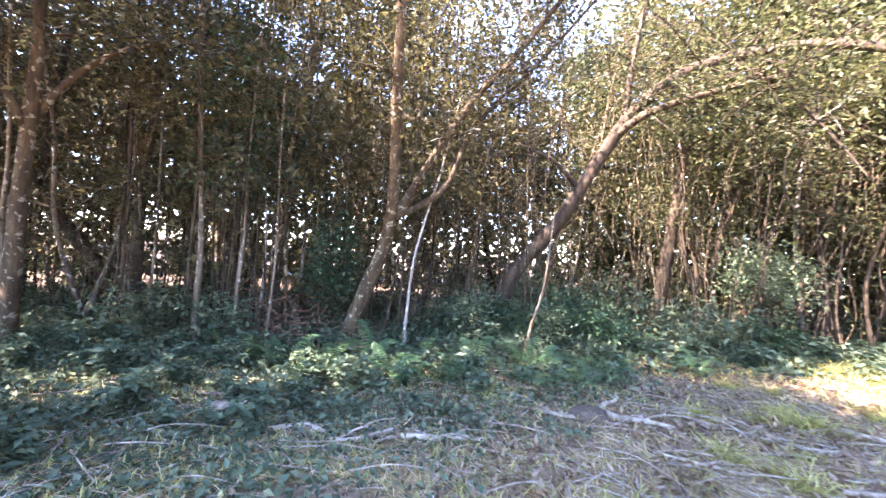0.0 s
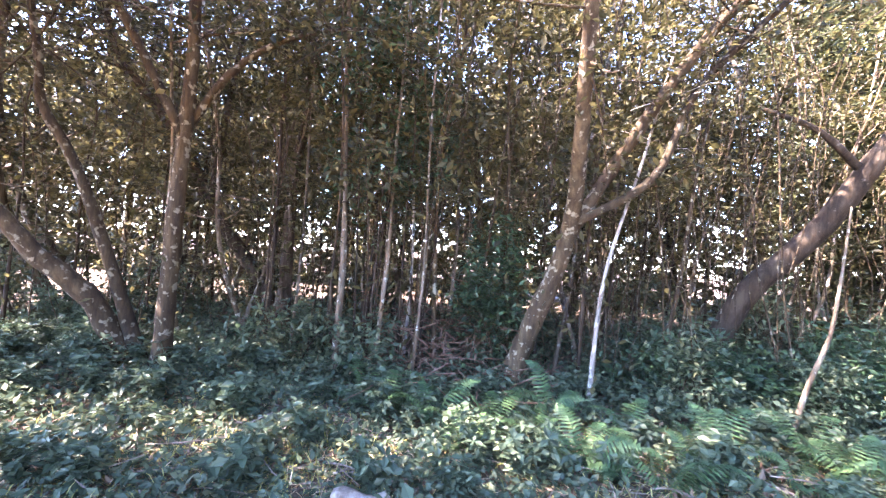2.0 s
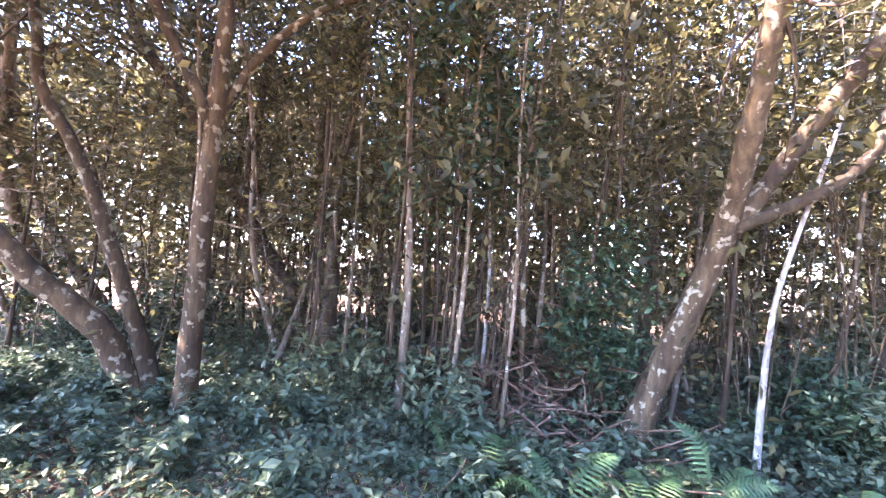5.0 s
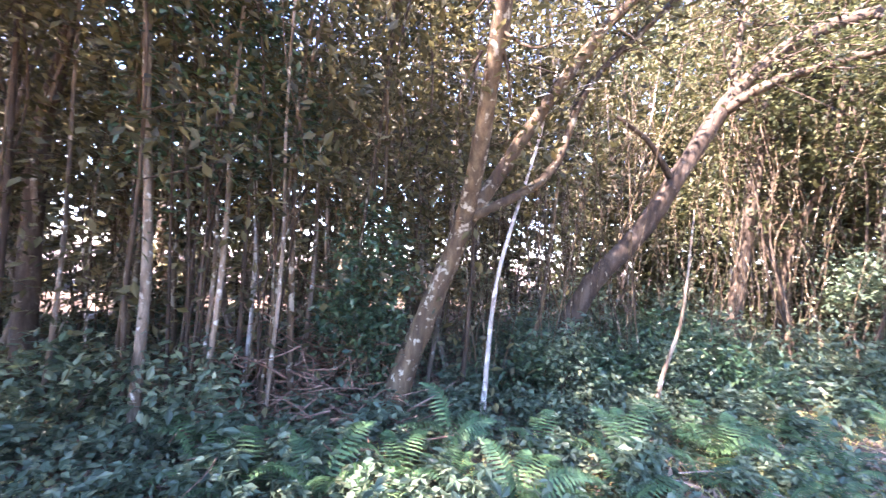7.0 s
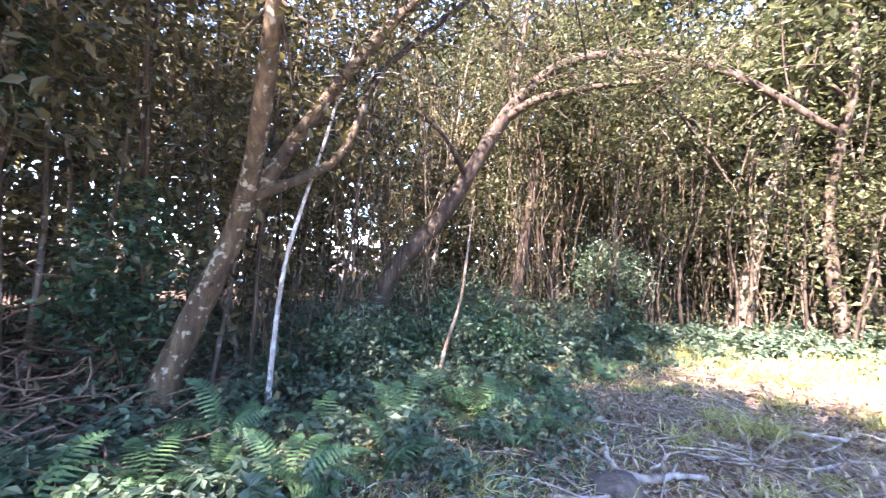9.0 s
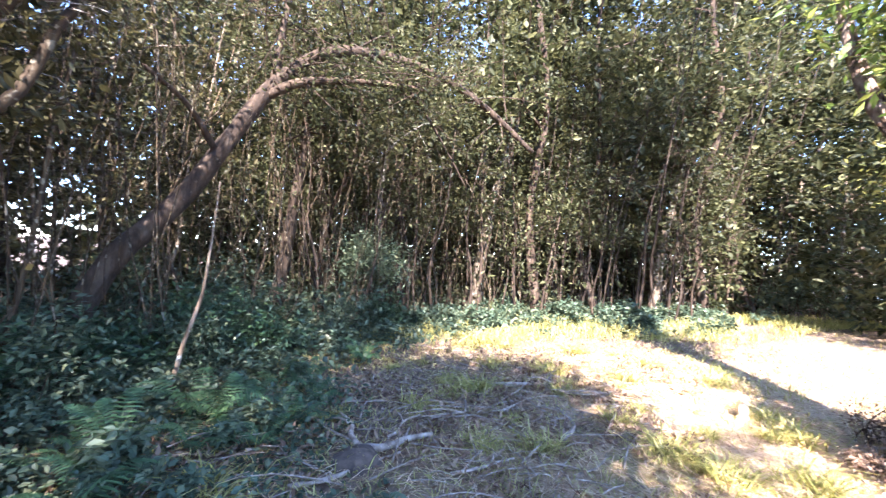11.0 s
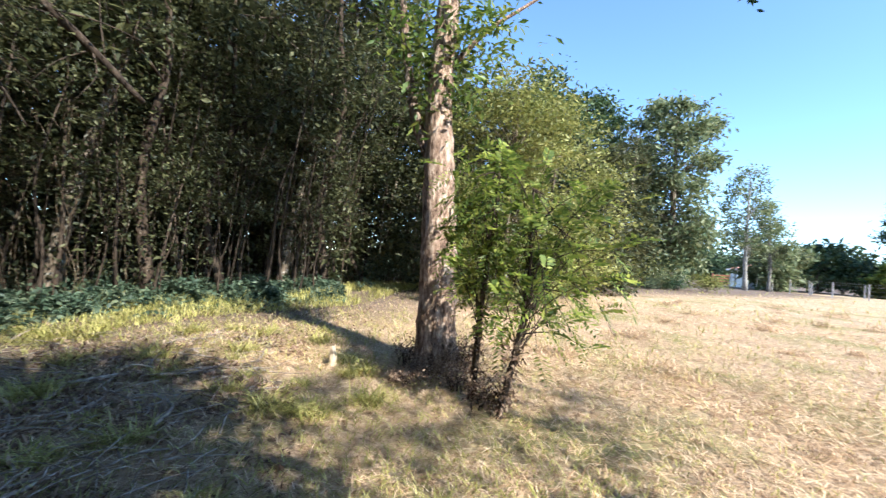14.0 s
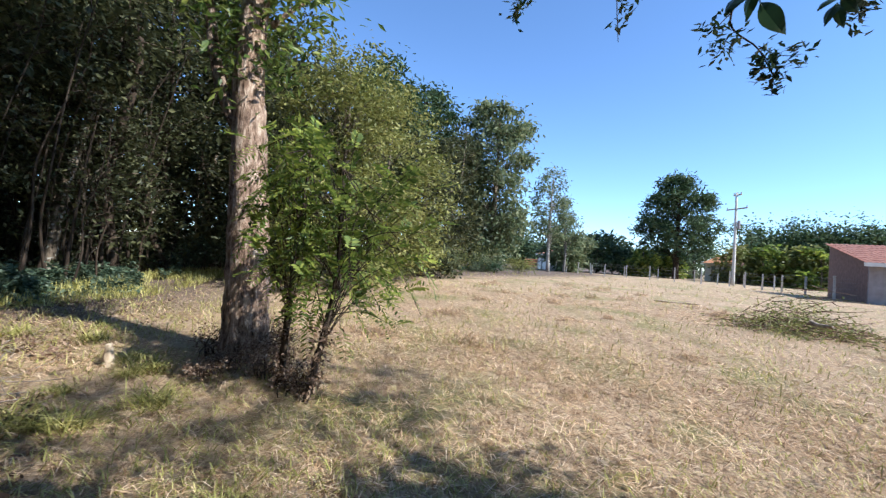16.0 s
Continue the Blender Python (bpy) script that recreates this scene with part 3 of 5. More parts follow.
# unseen trees added on the sunward side to shade the walker and the undergrowth
for x, y, k, s in [(-8.4, -2.4, 2, 1.0), (-9.9, 2.75, 1, 1.2), (-12.6, 2.5, 2, 1.2)]:
    m = pose(*on(x, y), 0, 0, 77 * k) @ Matrix.Scale(s, 4)
    copy_thing(TREES[k], m).matrix_basis = m

for i, (x, y, h, rr) in enumerate([(-3.9, 0.6, 8.2, 1.8), (-3.2, 1.15, 7.4, 1.0), (-6.8, 0.25, 8.6, 1.4), (-6.6, 0.85, 6.0, 1.15), (-8.0, 2.83, 9.0, 1.35), (-4.5, 0.05, 9.0, 1.5)]):
    rng = np.random.default_rng(80 + i)
    t = grow(rng, h, 0.13, (0.0, 0.0), 0.12, 20, 0.5, rr, 5200, 0.18, LEAF_FOREST, BARK, "spreading_tree", "unseen spreading tree added to shade the edge of the clearing", "spreading trees", 4, 0.45, 9)
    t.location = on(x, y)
# one more out of view, its high crown placed to darken the wood's edge
t = grow(np.random.default_rng(86), 17.0, 0.17, (0.0, 0.0), 0.12, 26, 0.57, 2.3, 6800, 0.18, LEAF_FOREST, BARK, "spreading_tree", "unseen tall spreading tree with a high thin crown, added to shade the wood", "spreading trees", 4, 0.4, 9)
t.location = on(-9.93, -0.15)

# a tree whose branches hang into view overhead
over = stems("overhanging_tree", "tree whose thin leafy twigs hang overhead", BARK_DARK,
             [([(-5.2, -2.4, 0), (-5.3, -2.5, 2.0), (-5.4, -2.6, 4.0), (-5.6, -2.6, 5.0), (-5.4, -2.5, 6.1)], 0.14, 0.05),
              ([(-5.36, -2.56, 3.4), (-3.7, -2.45, 4.2), (-2.0, -2.3, 4.4), (-0.9, -2.1, 4.1), (-0.3, -1.6, 3.6)], 0.03, 0.008),
              ([(-0.55, -1.85, 3.85), (-0.25, -1.5, 3.2), (-0.36, -1.65, 2.98), (-0.43, -1.74, 2.8)], 0.008, 0.003),
              ([(-1.0, -2.12, 4.12), (-0.8, -2.1, 3.6), (-0.74, -2.13, 3.2)], 0.008, 0.003),
              ([(-0.3, -1.6, 3.6), (0.2, -1.15, 3.55), (0.75, -0.6, 3.35)], 0.01, 0.003)], leaf_n=15000, leaf_above=4.5, reach=0.95, spread=0.4, twigs=18, leaf_len=0.2, seed=90)
rng = np.random.default_rng(91)
foot = np.array(on(-5.2, -2.4))
lf = Shape()
for q0, q1, n in [((-0.25, -1.5, 3.2), (-0.16, -1.38, 3.05), 30), ((-0.36, -1.65, 2.98), (-0.43, -1.74, 2.76), 110), ((-0.36, -1.65, 3.0), (-0.53, -1.87, 2.97), 25), ((-0.3, -1.55, 3.1), (-0.2, -1.45, 2.93), 40),
                  ((-0.78, -2.1, 3.5), (-0.74, -2.13, 3.2), 90), ((0.7, -0.65, 3.4), (0.73, -0.57, 3.2), 50), ((0.2, -1.15, 3.5), (0.28, -1.14, 3.25), 40), ((-0.3, -1.6, 3.6), (-0.3, -1.5, 3.35), 40)]:
    q0, q1 = np.array(q0), np.array(q1)
    tw = Shape()
    tube(tw, [q0 - foot, (q0 + q1) / 2 - foot + rng.normal(0, 0.02, 3), q1 - foot], 0.004, 0.0015, 4, None, 0, 3)
    part("hanging_twig", tw, BARK_DARK, over)
    leaves(lf, q0 - foot + (q1 - q0) * rng.uniform(0.2, 1.05, (int(n * 1.5), 1)) + rng.normal(0, 0.04, (int(n * 1.5), 3)) * 1.0, rng, 0.06, 0.4, 0.1)
part("hanging_foliage", lf, LEAF_DARK, over)


def large_leaf(base, tip, wide):
    """One broad leaf, folded along its midrib."""
    base, tip = np.array(base, dtype=float) - foot, np.array(tip, dtype=float) - foot
    d = tip - base
    side = np.cross(d, np.array([0.25, 0.95, 0.2]))
    side = side / np.linalg.norm(side) * np.linalg.norm(d) * wide
    back = np.cross(side, d)
    back = back / np.linalg.norm(back) * np.linalg.norm(d) * 0.08
    u = np.linspace(0, 1, 9)
    half = np.sin(np.pi * u ** 0.85) * (1 - 0.25 * u) + 0.02
    mid = base + d * u[:, None] + back * np.sin(np.pi * u)[:, None]
    v = np.concatenate((mid - side * half[:, None] - back, mid, mid + side * half[:, None] - back))
    i = np.arange(8)
    sh = Shape()
    sh.add(v, np.concatenate((np.stack((i, i + 1, i + 10, i + 9), -1), np.stack((i + 9, i + 10, i + 19, i + 18), -1))))
    part("large_leaf", sh, LEAF_DARK, over)


for pts in [[(-0.3, -1.6, 3.6), (-0.55, -0.95, 3.3), (-0.72, -0.33, 2.72), (-0.73, -0.34, 2.54)], [(-0.55, -0.95, 3.3), (-0.74, -1.18, 3.12), (-0.79, -1.22, 2.91)], [(0.2, -1.15, 3.55), (0.19, -0.93, 3.3), (0.18, -0.95, 2.96)]]:
    tw = Shape()
    tube(tw, np.array(pts) - foot, 0.006, 0.002, 5, None, 0, 4)
    part("hanging_twig", tw, BARK_DARK, over)
for base_at, tip, wide in [((-0.73, -0.34, 2.54), (-0.79, -0.42, 2.43), 0.26), ((-0.72, -0.33, 2.6), (-0.68, -0.36, 2.5), 0.28), ((-0.71, -0.32, 2.6), (-0.65, -0.24, 2.49), 0.3), ((-0.72, -0.33, 2.62), (-0.77, -0.37, 2.55), 0.3),
                           ((-0.79, -1.22, 2.9), (-0.75, -1.19, 2.79), 0.25), ((-0.79, -1.22, 2.88), (-0.81, -1.26, 2.78), 0.25), ((-0.8, -1.23, 2.92), (-0.86, -1.3, 2.85), 0.25), ((-0.8, -1.23, 2.94), (-0.89, -1.35, 2.9), 0.25), ((-0.79, -1.22, 2.93), (-0.73, -1.15, 2.86), 0.25)]:
    large_leaf(base_at, tip, wide)

# ---- the tall tree in the clearing ----
gum = stems("tall_tree", "tall straight tree with rough flaking brown bark", BARK_TALL,
            [([(4.12, 0.16, 0), (4.12, 0.2, 0.9), (4.13, 0.24, 1.8), (4.14, 0.3, 2.8), (4.16, 0.36, 3.7), (4.14, 0.32, 4.8), (4.1, 0.2, 8.0), (4.2, 0.1, 13.0)], 0.265, 0.10),
             ([(4.17, 0.42, 2.9), (4.24, 0.62, 3.35), (4.32, 0.75, 4.0), (4.45, 0.9, 5.2)], 0.085, 0.04),
             ([(4.1, 0.15, 4.2), (4.02, -0.2, 4.62), (3.9, -0.62, 4.95), (3.75, -1.1, 5.3)], 0.035, 0.012)], sides=24, flare=0.07, leaf_len=0.11, seed=92)
# high limbs and crown above view, added to throw shade on the wood behind
rng = np.random.default_rng(94)
shade_crown, base_ = Shape(), np.array(on(4.12, 0.16))
for k in range(26):
    a, z = rng.uniform(0, 2 * np.pi), rng.uniform(7.2, 12.5)
    ln = rng.uniform(1.0, 2.3) * (1.0 if z < 11 else 0.7)
    q0 = np.array([4.1, 0.2, z]) - base_
    q1 = q0 + np.array([math.cos(a) * ln, math.sin(a) * ln, rng.uniform(0.2, 1.3)])
    sh = Shape()
    tube(sh, [q0, (q0 + q1) / 2 + np.array([0, 0, 0.2]), q1], 0.05, 0.012, 6, rng, 0.06, 3)
    part("limb", sh, BARK_TALL, gum, smooth=True)
    leaves(shade_crown, q0 + (q1 - q0) * rng.uniform(0.3, 1.1, (200, 1)) + rng.normal(0, 0.4, (200, 3)), rng, 0.19, 0.4, 0.4)
part("crown", shade_crown, LEAF_FOREST, gum)
rng = np.random.default_rng(93)
fl = Shape()
for c, sp, n in [((4.2, 0.52, 3.85), 0.2, 150), ((4.2, 0.5, 4.4), 0.26, 180), ((4.0, 0.12, 3.7), 0.2, 110), ((3.98, 0.0, 4.2), 0.25, 130), ((4.1, 0.5, 3.4), 0.14, 50), ((4.35, 0.7, 4.2), 0.22, 110), ((4.4, 0.8, 4.8), 0.3, 180), ((4.0, -0.1, 4.6), 0.28, 180), ((3.95, 0.0, 4.8), 0.3, 160), ((4.02, 0.05, 2.35), 0.1, 30)]:
    leaves(fl, np.array(c) - np.array(on(4.12, 0.16)) + rng.normal(0, sp, (int(1.3 * n), 3)), rng, 0.14, 0.36, 0.3)
part("shoot_foliage", fl, leaf_mat("leaf_shoot", (0.06, 0.10, 0.02), (0.12, 0.17, 0.035), (0.26, 0.28, 0.06), 0.4, 0.45), gum)

def feathered(shape, at, out, length, rng):
    """A compound leaf: pairs of narrow leaflets along a drooping midrib."""
    out = out / np.linalg.norm(out)
    side = np.cross(out, np.array([0, 0, 1.0]) + rng.normal(0, 0.35, 3))
    side /= np.linalg.norm(side) + 1e-6
    u = np.linspace(0.15, 1, 8)
    mid = at + out * (u * length)[:, None] - np.array([0, 0, 0.35 * length]) * (u ** 2)[:, None]
    for sg in (-1, 1):
        size = 0.075 * (0.65 + 0.5 * np.sin(np.pi * u)) * rng.uniform(0.85, 1.15, 8)
        d = out * 0.55 + side * sg
        d = d / np.linalg.norm(d) + rng.normal(0, 0.1, (8, 3)) - np.array([0, 0, 0.15])
        tip = mid + d * size[:, None]
        half = (mid + tip) / 2
        w = out * (size * 0.2)[:, None]
        v = np.stack((mid, half - w, tip, half + w), 1).reshape(-1, 3)
        i = np.arange(8)[:, None] * 4
        shape.add(v, np.concatenate((i + np.array([[0, 1, 2]]), i + np.array([[0, 2, 3]]))))


# two bright saplings with dry growth on their stems
def bright_sapling(lines, crown, seed):
    rng = np.random.default_rng(seed)
    x, y, _ = lines[0][0]
    foot = np.array(on(x, y))
    base = root("bright_sapling", tuple(foot), "young tree with bright yellow-green leaf sprays", "tree", "saplings by the tall tree")
    s, c, d, tw = Shape(), Shape(), Shape(), Shape()
    p = np.array(lines[0]) - foot
    p[0, 2] = -0.08
    line = tube(s, p, 0.034, 0.012, 8, rng, 0.08, 5, 0.01)
    cx, cy, cz, rr, rz, sprays = crown
    for _ in range(sprays):
        k = rng.integers(int(len(line) * 0.3), len(line))
        q0 = line[k]
        a = rng.uniform(0, 2 * np.pi)
        e = np.array([cx, cy, cz]) - foot + np.array([math.cos(a) * rr, math.sin(a) * rr, 0]) * rng.uniform(0.3, 1.05) + np.array([0, 0, rng.uniform(-1, 1) * rz])
        m = (q0 + e) / 2 + np.array([0, 0, 0.08])
        ln = tube(tw, [q0, m, e], 0.007, 0.002, 4, None, 0, 5)
        for t in range(4, len(ln), 2):
            out = (e - q0) / (np.linalg.norm(e - q0) + 1e-6) + rng.normal(0, 0.75, 3) * np.array([1, 1, 0.6]) + np.array([0, 0, 0.25])
            feathered(c, ln[t], out, rng.uniform(0.2, 0.36), rng)
    for z in np.linspace(0.05, 0.95, 26):
        n = 16
        k = line[int(z * 0.42 * (len(line) - 1))]
        leaves(d, k + rng.normal(0, 0.045, (n, 3)), rng, 0.06, 0.4, 0.6)
    part("trunk", s, BARK_DARK, base, smooth=True)
    part("foliage", c, LEAF_BRIGHT, base)
    tagged(part("twig_growth", tw, BARK_DARK, base), kind="stuff")
    tagged(part("dry_growth", d, LEAF_DRY, base, "brown dry creeper leaves"), kind="stuff")


bright_sapling([[(2.55, 0.0, 0), (2.5, -0.14, 0.8), (2.47, -0.2, 1.35), (2.48, -0.2, 2.3)]], (2.45, -0.42, 1.65, 0.72, 0.8, 62), 101)
bright_sapling([[(2.96, 0.1, 0), (2.95, 0.06, 1.07), (2.92, 0.0, 2.1), (2.85, 0.0, 2.6)]], (2.8, 0.1, 1.95, 0.5, 0.85, 50), 102)

for i, (x, y, rr, h) in enumerate([(3.95, 0.1, 0.34, 0.3), (4.2, 0.45, 0.3, 0.22), (3.75, 0.35, 0.3, 0.14), (3.3, 0.15, 0.28, 0.16), (2.75, 0.0, 0.22, 0.2), (3.6, 0.65, 0.26, 0.09), (3.9, -0.12, 0.26, 0.2)]):
    leaf_mass("weed_clump", "brown withered weeds round the foot of trees", "weeds", on(x, y), (rr, rr, h), 1100, 0.034, LEAF_DRY, 110 + i, 16, 26, "withered weeds")


def vines():
    rng = np.random.default_rng(115)
    s = Shape()
    made = 0
    while made < 300:
        x, y = rng.uniform(-8, 9), rng.uniform(4.5, 11)
        if not 0.3 < wood(x, y)[0] < 4.0:
            continue
        made += 1
        z0, z1 = rng.uniform(0.0, 1.2), rng.uniform(3.0, 7.0)
        lean = rng.normal(0, 0.5, 2)
        u = np.linspace(0, 1, 6)
        pts = np.stack((x + lean[0] * u + rng.normal(0, 0.09, 6), y + lean[1] * u + rng.normal(0, 0.09, 6), z0 * rng.integers(0, 2) + (z1 - z0) * u), -1)
        r = rng.uniform(0.004, 0.012)
        tube(s, pts, r, r * 0.6, 4, None, 0, 3)
    tagged(part("vines", s, BARK_MOSS), "thin brown vines and dead stems hanging among the trees", "vines", kind="stuff")


vines()

# ---- ferns, ground cover, grass ----
def broad_herb(seed, stalks, height, leaf):
    """A herb: upright stalks with pairs of large pointed leaves."""
    rng = np.random.default_rng(seed)
    base = root("broad_leaved_herb", (0, 0, 0), "bluish-green broad-leaved herb in the shaded undergrowth", "plant", "undergrowth herbs")
    f = Shape()
    for _ in range(stalks):
        a, tilt = rng.uniform(0, 6.28), rng.uniform(0.1, 0.7)
        d = np.array([math.cos(a) * tilt, math.sin(a) * tilt, 1.0]) * height * rng.uniform(0.6, 1.1)
        st = Shape()
        line = tube(st, [(0.03 * math.cos(a), 0.03 * math.sin(a), -0.04), d * 0.5 + rng.normal(0, 0.02, 3), d], 0.006, 0.003, 4, None, 0, 4)
        part("stalk", st, LEAF_HERB, base)
        for p in line[2:]:
            n = 4
            b = rng.uniform(0, 6.28) + np.arange(n) * 1.57
            v = np.stack((np.cos(b), np.sin(b), rng.uniform(-0.3, 0.5, n)), -1)
            leaves(f, np.repeat(p[None], n, 0), rng, leaf, 0.5, 0.2, 0.25, 0.3, v)
    part("foliage", f, LEAF_HERB, base)
    return base


HERBS = [broad_herb(700 + i, (6, 8, 5)[i], (0.32, 0.26, 0.4)[i], (0.085, 0.075, 0.10)[i]) for i in range(3)]
rng = np.random.default_rng(710)
made = 0
while made < 170:
    x, y = rng.uniform(-7.5, 4.5), rng.uniform(2.5, 7.6)
    w = wood(x, y)[0]
    if not (np.interp(x, [-2.5, -1.2, 0.6, 1.8], [-3.4, -2.6, -1.9, -1.2]) < w < 1.6 and rng.uniform() < 0.8):
        continue
    m = pose(*on(x, y), 0, 0, rng.uniform(0, 360)) @ Matrix.Scale(rng.uniform(0.6, 1.2), 4)
    if made < 3:
        HERBS[made].matrix_basis = m
    else:
        copy_thing(HERBS[made % 3], m).matrix_basis = m
    made += 1

def frond_mesh(seed):
    rng = np.random.default_rng(seed)
    s = Shape()
    ln, rise = rng.uniform(0.5, 0.8), rng.uniform(0.3, 0.55)
    d, side = np.array([1.0, 0, 0]), np.array([0, 1.0, 0])
    u = np.linspace(0, 1, 20)
    line = d * (u * ln)[:, None] + np.array([0, 0, 1]) * (rise * np.sin(u * 2.3))[:, None]
    for j in range(3, 20):
        w = 0.17 * math.sin(math.pi * (u[j] * 0.86 + 0.12)) + 0.01
        for sg in (-1, 1):
            w2 = w * rng.uniform(0.8, 1.15)
            p0, p2 = line[j], line[j] + side * sg * w2 + d * w * 0.35 - np.array([0, 0, 0.3 * w2])
            b = d * 0.014
            s.add([p0 - b, p0 + b, (p0 + p2) / 2 + b * 1.1 + np.array([0, 0, 0.01]), p2, (p0 + p2) / 2 - b * 0.9 + np.array([0, 0, 0.01])], [(0, 1, 2, 4)])
            s.f.append(np.array([[s.count - 3, s.count - 2, s.count - 1]], dtype=np.int32))
    tube(s, line[::4], 0.005, 0.002, 4, None, 0, 2)
    return s.mesh("frond", LEAF_FERN)


FRONDS = [frond_mesh(120 + i) for i in range(6)]
rng = np.random.default_rng(130)
spots = [(-2.35, 5.1), (-1.9, 5.2), (-2.1, 5.6), (-1.0, 5.3), (-0.2, 5.6), (0.5, 5.5), (0.9, 5.2), (1.4, 5.5), (0.2, 5.1), (1.9, 5.9), (2.2, 5.3), (1.3, 4.9), (-0.6, 5.0), (2.6, 5.8), (-2.8, 5.5), (1.7, 5.0), (0.0, 4.8), (-1.5, 4.9)]
while len(spots) < 30:
    x, y = rng.uniform(-3.2, 4.2), rng.uniform(4.4, 8.0)
    if -1.3 < wood(x, y)[0] < 1.2:
        spots.append((x, y))
for i, (x, y) in enumerate(spots):
    ob = root("fern", (0, 0, 0), "green fern with arching fronds on the wood's edge", "fern", "ferns")
    ob.matrix_basis = pose(*on(x, y), rng.normal(0, 6), rng.normal(0, 6), rng.uniform(0, 360)) @ Matrix.Scale(rng.uniform(0.4, 0.8), 4)
    for k in range(8):
        fr = new("frond", FRONDS[(i + k) % 6])
        fr.parent = ob
        fr.matrix_basis = pose(0, 0, 0, rng.normal(0, 8), rng.uniform(-28, 6), 45 * k + rng.normal(0, 14)) @ Matrix.Scale(rng.uniform(0.75, 1.1), 4)


def clump_noise(x, y, scale, off):
    return np.array([noise.noise((a * scale + off, b * scale, off)) for a, b in zip(x, y)])


def ground_cover():
    rng = np.random.default_rng(140)
    s = Shape()
    x, y = rng.uniform(-9, 13, 420000), rng.uniform(1.0, 13, 420000)
    w = np.concatenate([wood(x[k:k + 5000], y[k:k + 5000]) for k in range(0, len(x), 5000)])
    reach = np.interp(x, [-1.2, 0.6, 1.8, 3.2], [-4.4, -3.4, -2.1, -1.4]) + 0.9 * clump_noise(x, y, 0.9, 5.0)
    keep = (w > reach) & (w < 5.0)
    x, y, w, reach = x[keep], y[keep], w[keep], reach[keep]
    c = clump_noise(x, y, 1.6, 3.0)
    p = np.clip(np.where(x < -1, 0.95, 0.7) + 1.0 * c, 0.12, 1) * np.clip((w - reach) / 1.2, 0.25, 1) * np.where(w > 1.5, 0.55, 1)
    keep = rng.uniform(0, 1, len(x)) < p
    x, y, w, c = x[keep], y[keep], w[keep], c[keep]
    h = rng.uniform(0.02, 1, len(x)) ** 1.2 * np.clip(0.2 + 0.07 * w + 0.34 * c, 0.06, 0.5)
    k = x < 3
    leaves(s, np.stack((x, y, land(x, y) + h), -1)[k], rng, 0.07, 0.6, 0.1)
    k = ~k & (np.arange(len(x)) % 2 == 0)
    leaves(s, np.stack((x, y, land(x, y) + h), -1)[k], rng, 0.12, 0.55, 0.1)
    part("ground_cover", s, LEAF_COVER)
    return tagged(bpy.data.objects["ground_cover"], "low broad-leaved green ground cover under the trees", "plants", kind="stuff")


ground_cover()


def blades(shape, x, y, rng, length, width, rise, z=0.0):
    """Thin blades, lying or standing by their rise."""
    n = len(x)
    a = rng.uniform(0, 2 * np.pi, n)
    up = rng.normal(rise, 0.12 + 0.25 * rise, n)
    up = np.maximum(up, -0.02)
    ln = length * rng.uniform(0.5, 1.4, n)
    flat = np.sqrt(np.maximum(0.04, 1 - np.minimum(up, 0.95) ** 2))
    d = np.stack((np.cos(a) * flat, np.sin(a) * flat, np.minimum(up, 1.0)), -1)
    side = np.stack((-np.sin(a), np.cos(a), np.zeros(n)), -1) * width * rng.uniform(0.6, 1.4, n)[:, None]
    p = np.stack((x, y, land(x, y) + rng.uniform(0, 0.03, n) + z), -1)
    mid = p + d * (ln * 0.55)[:, None] + np.array([0, 0, 0.012])
    tip = p + d * ln[:, None] - np.array([0, 0, 1]) * (ln * 0.12)[:, None]
    v = np.stack((p - side, p + side, mid + side * 0.8, tip, mid - side * 0.8), 1).reshape(-1, 3)
    i = np.arange(n)[:, None] * 5
    shape.add(v, i + np.array([[0, 1, 2, 4]]))
    shape.f.append((i + np.array([[4, 2, 3]]) + shape.count - len(v)).astype(np.int32))


def open_places(rng, n, r0, r1, reach=-0.4):
    """Places in the open, spread evenly in distance from the walk."""
    r = rng.uniform(r0, r1, n)
    a = rng.uniform(0, 2 * np.pi, n)
    x, y = -0.8 + r * np.cos(a), 1.8 + r * np.sin(a)
    w = np.concatenate([wood(x[k:k + 5000], y[k:k + 5000]) for k in range(0, n, 5000)])
    k = w < reach
    return x[k], y[k]


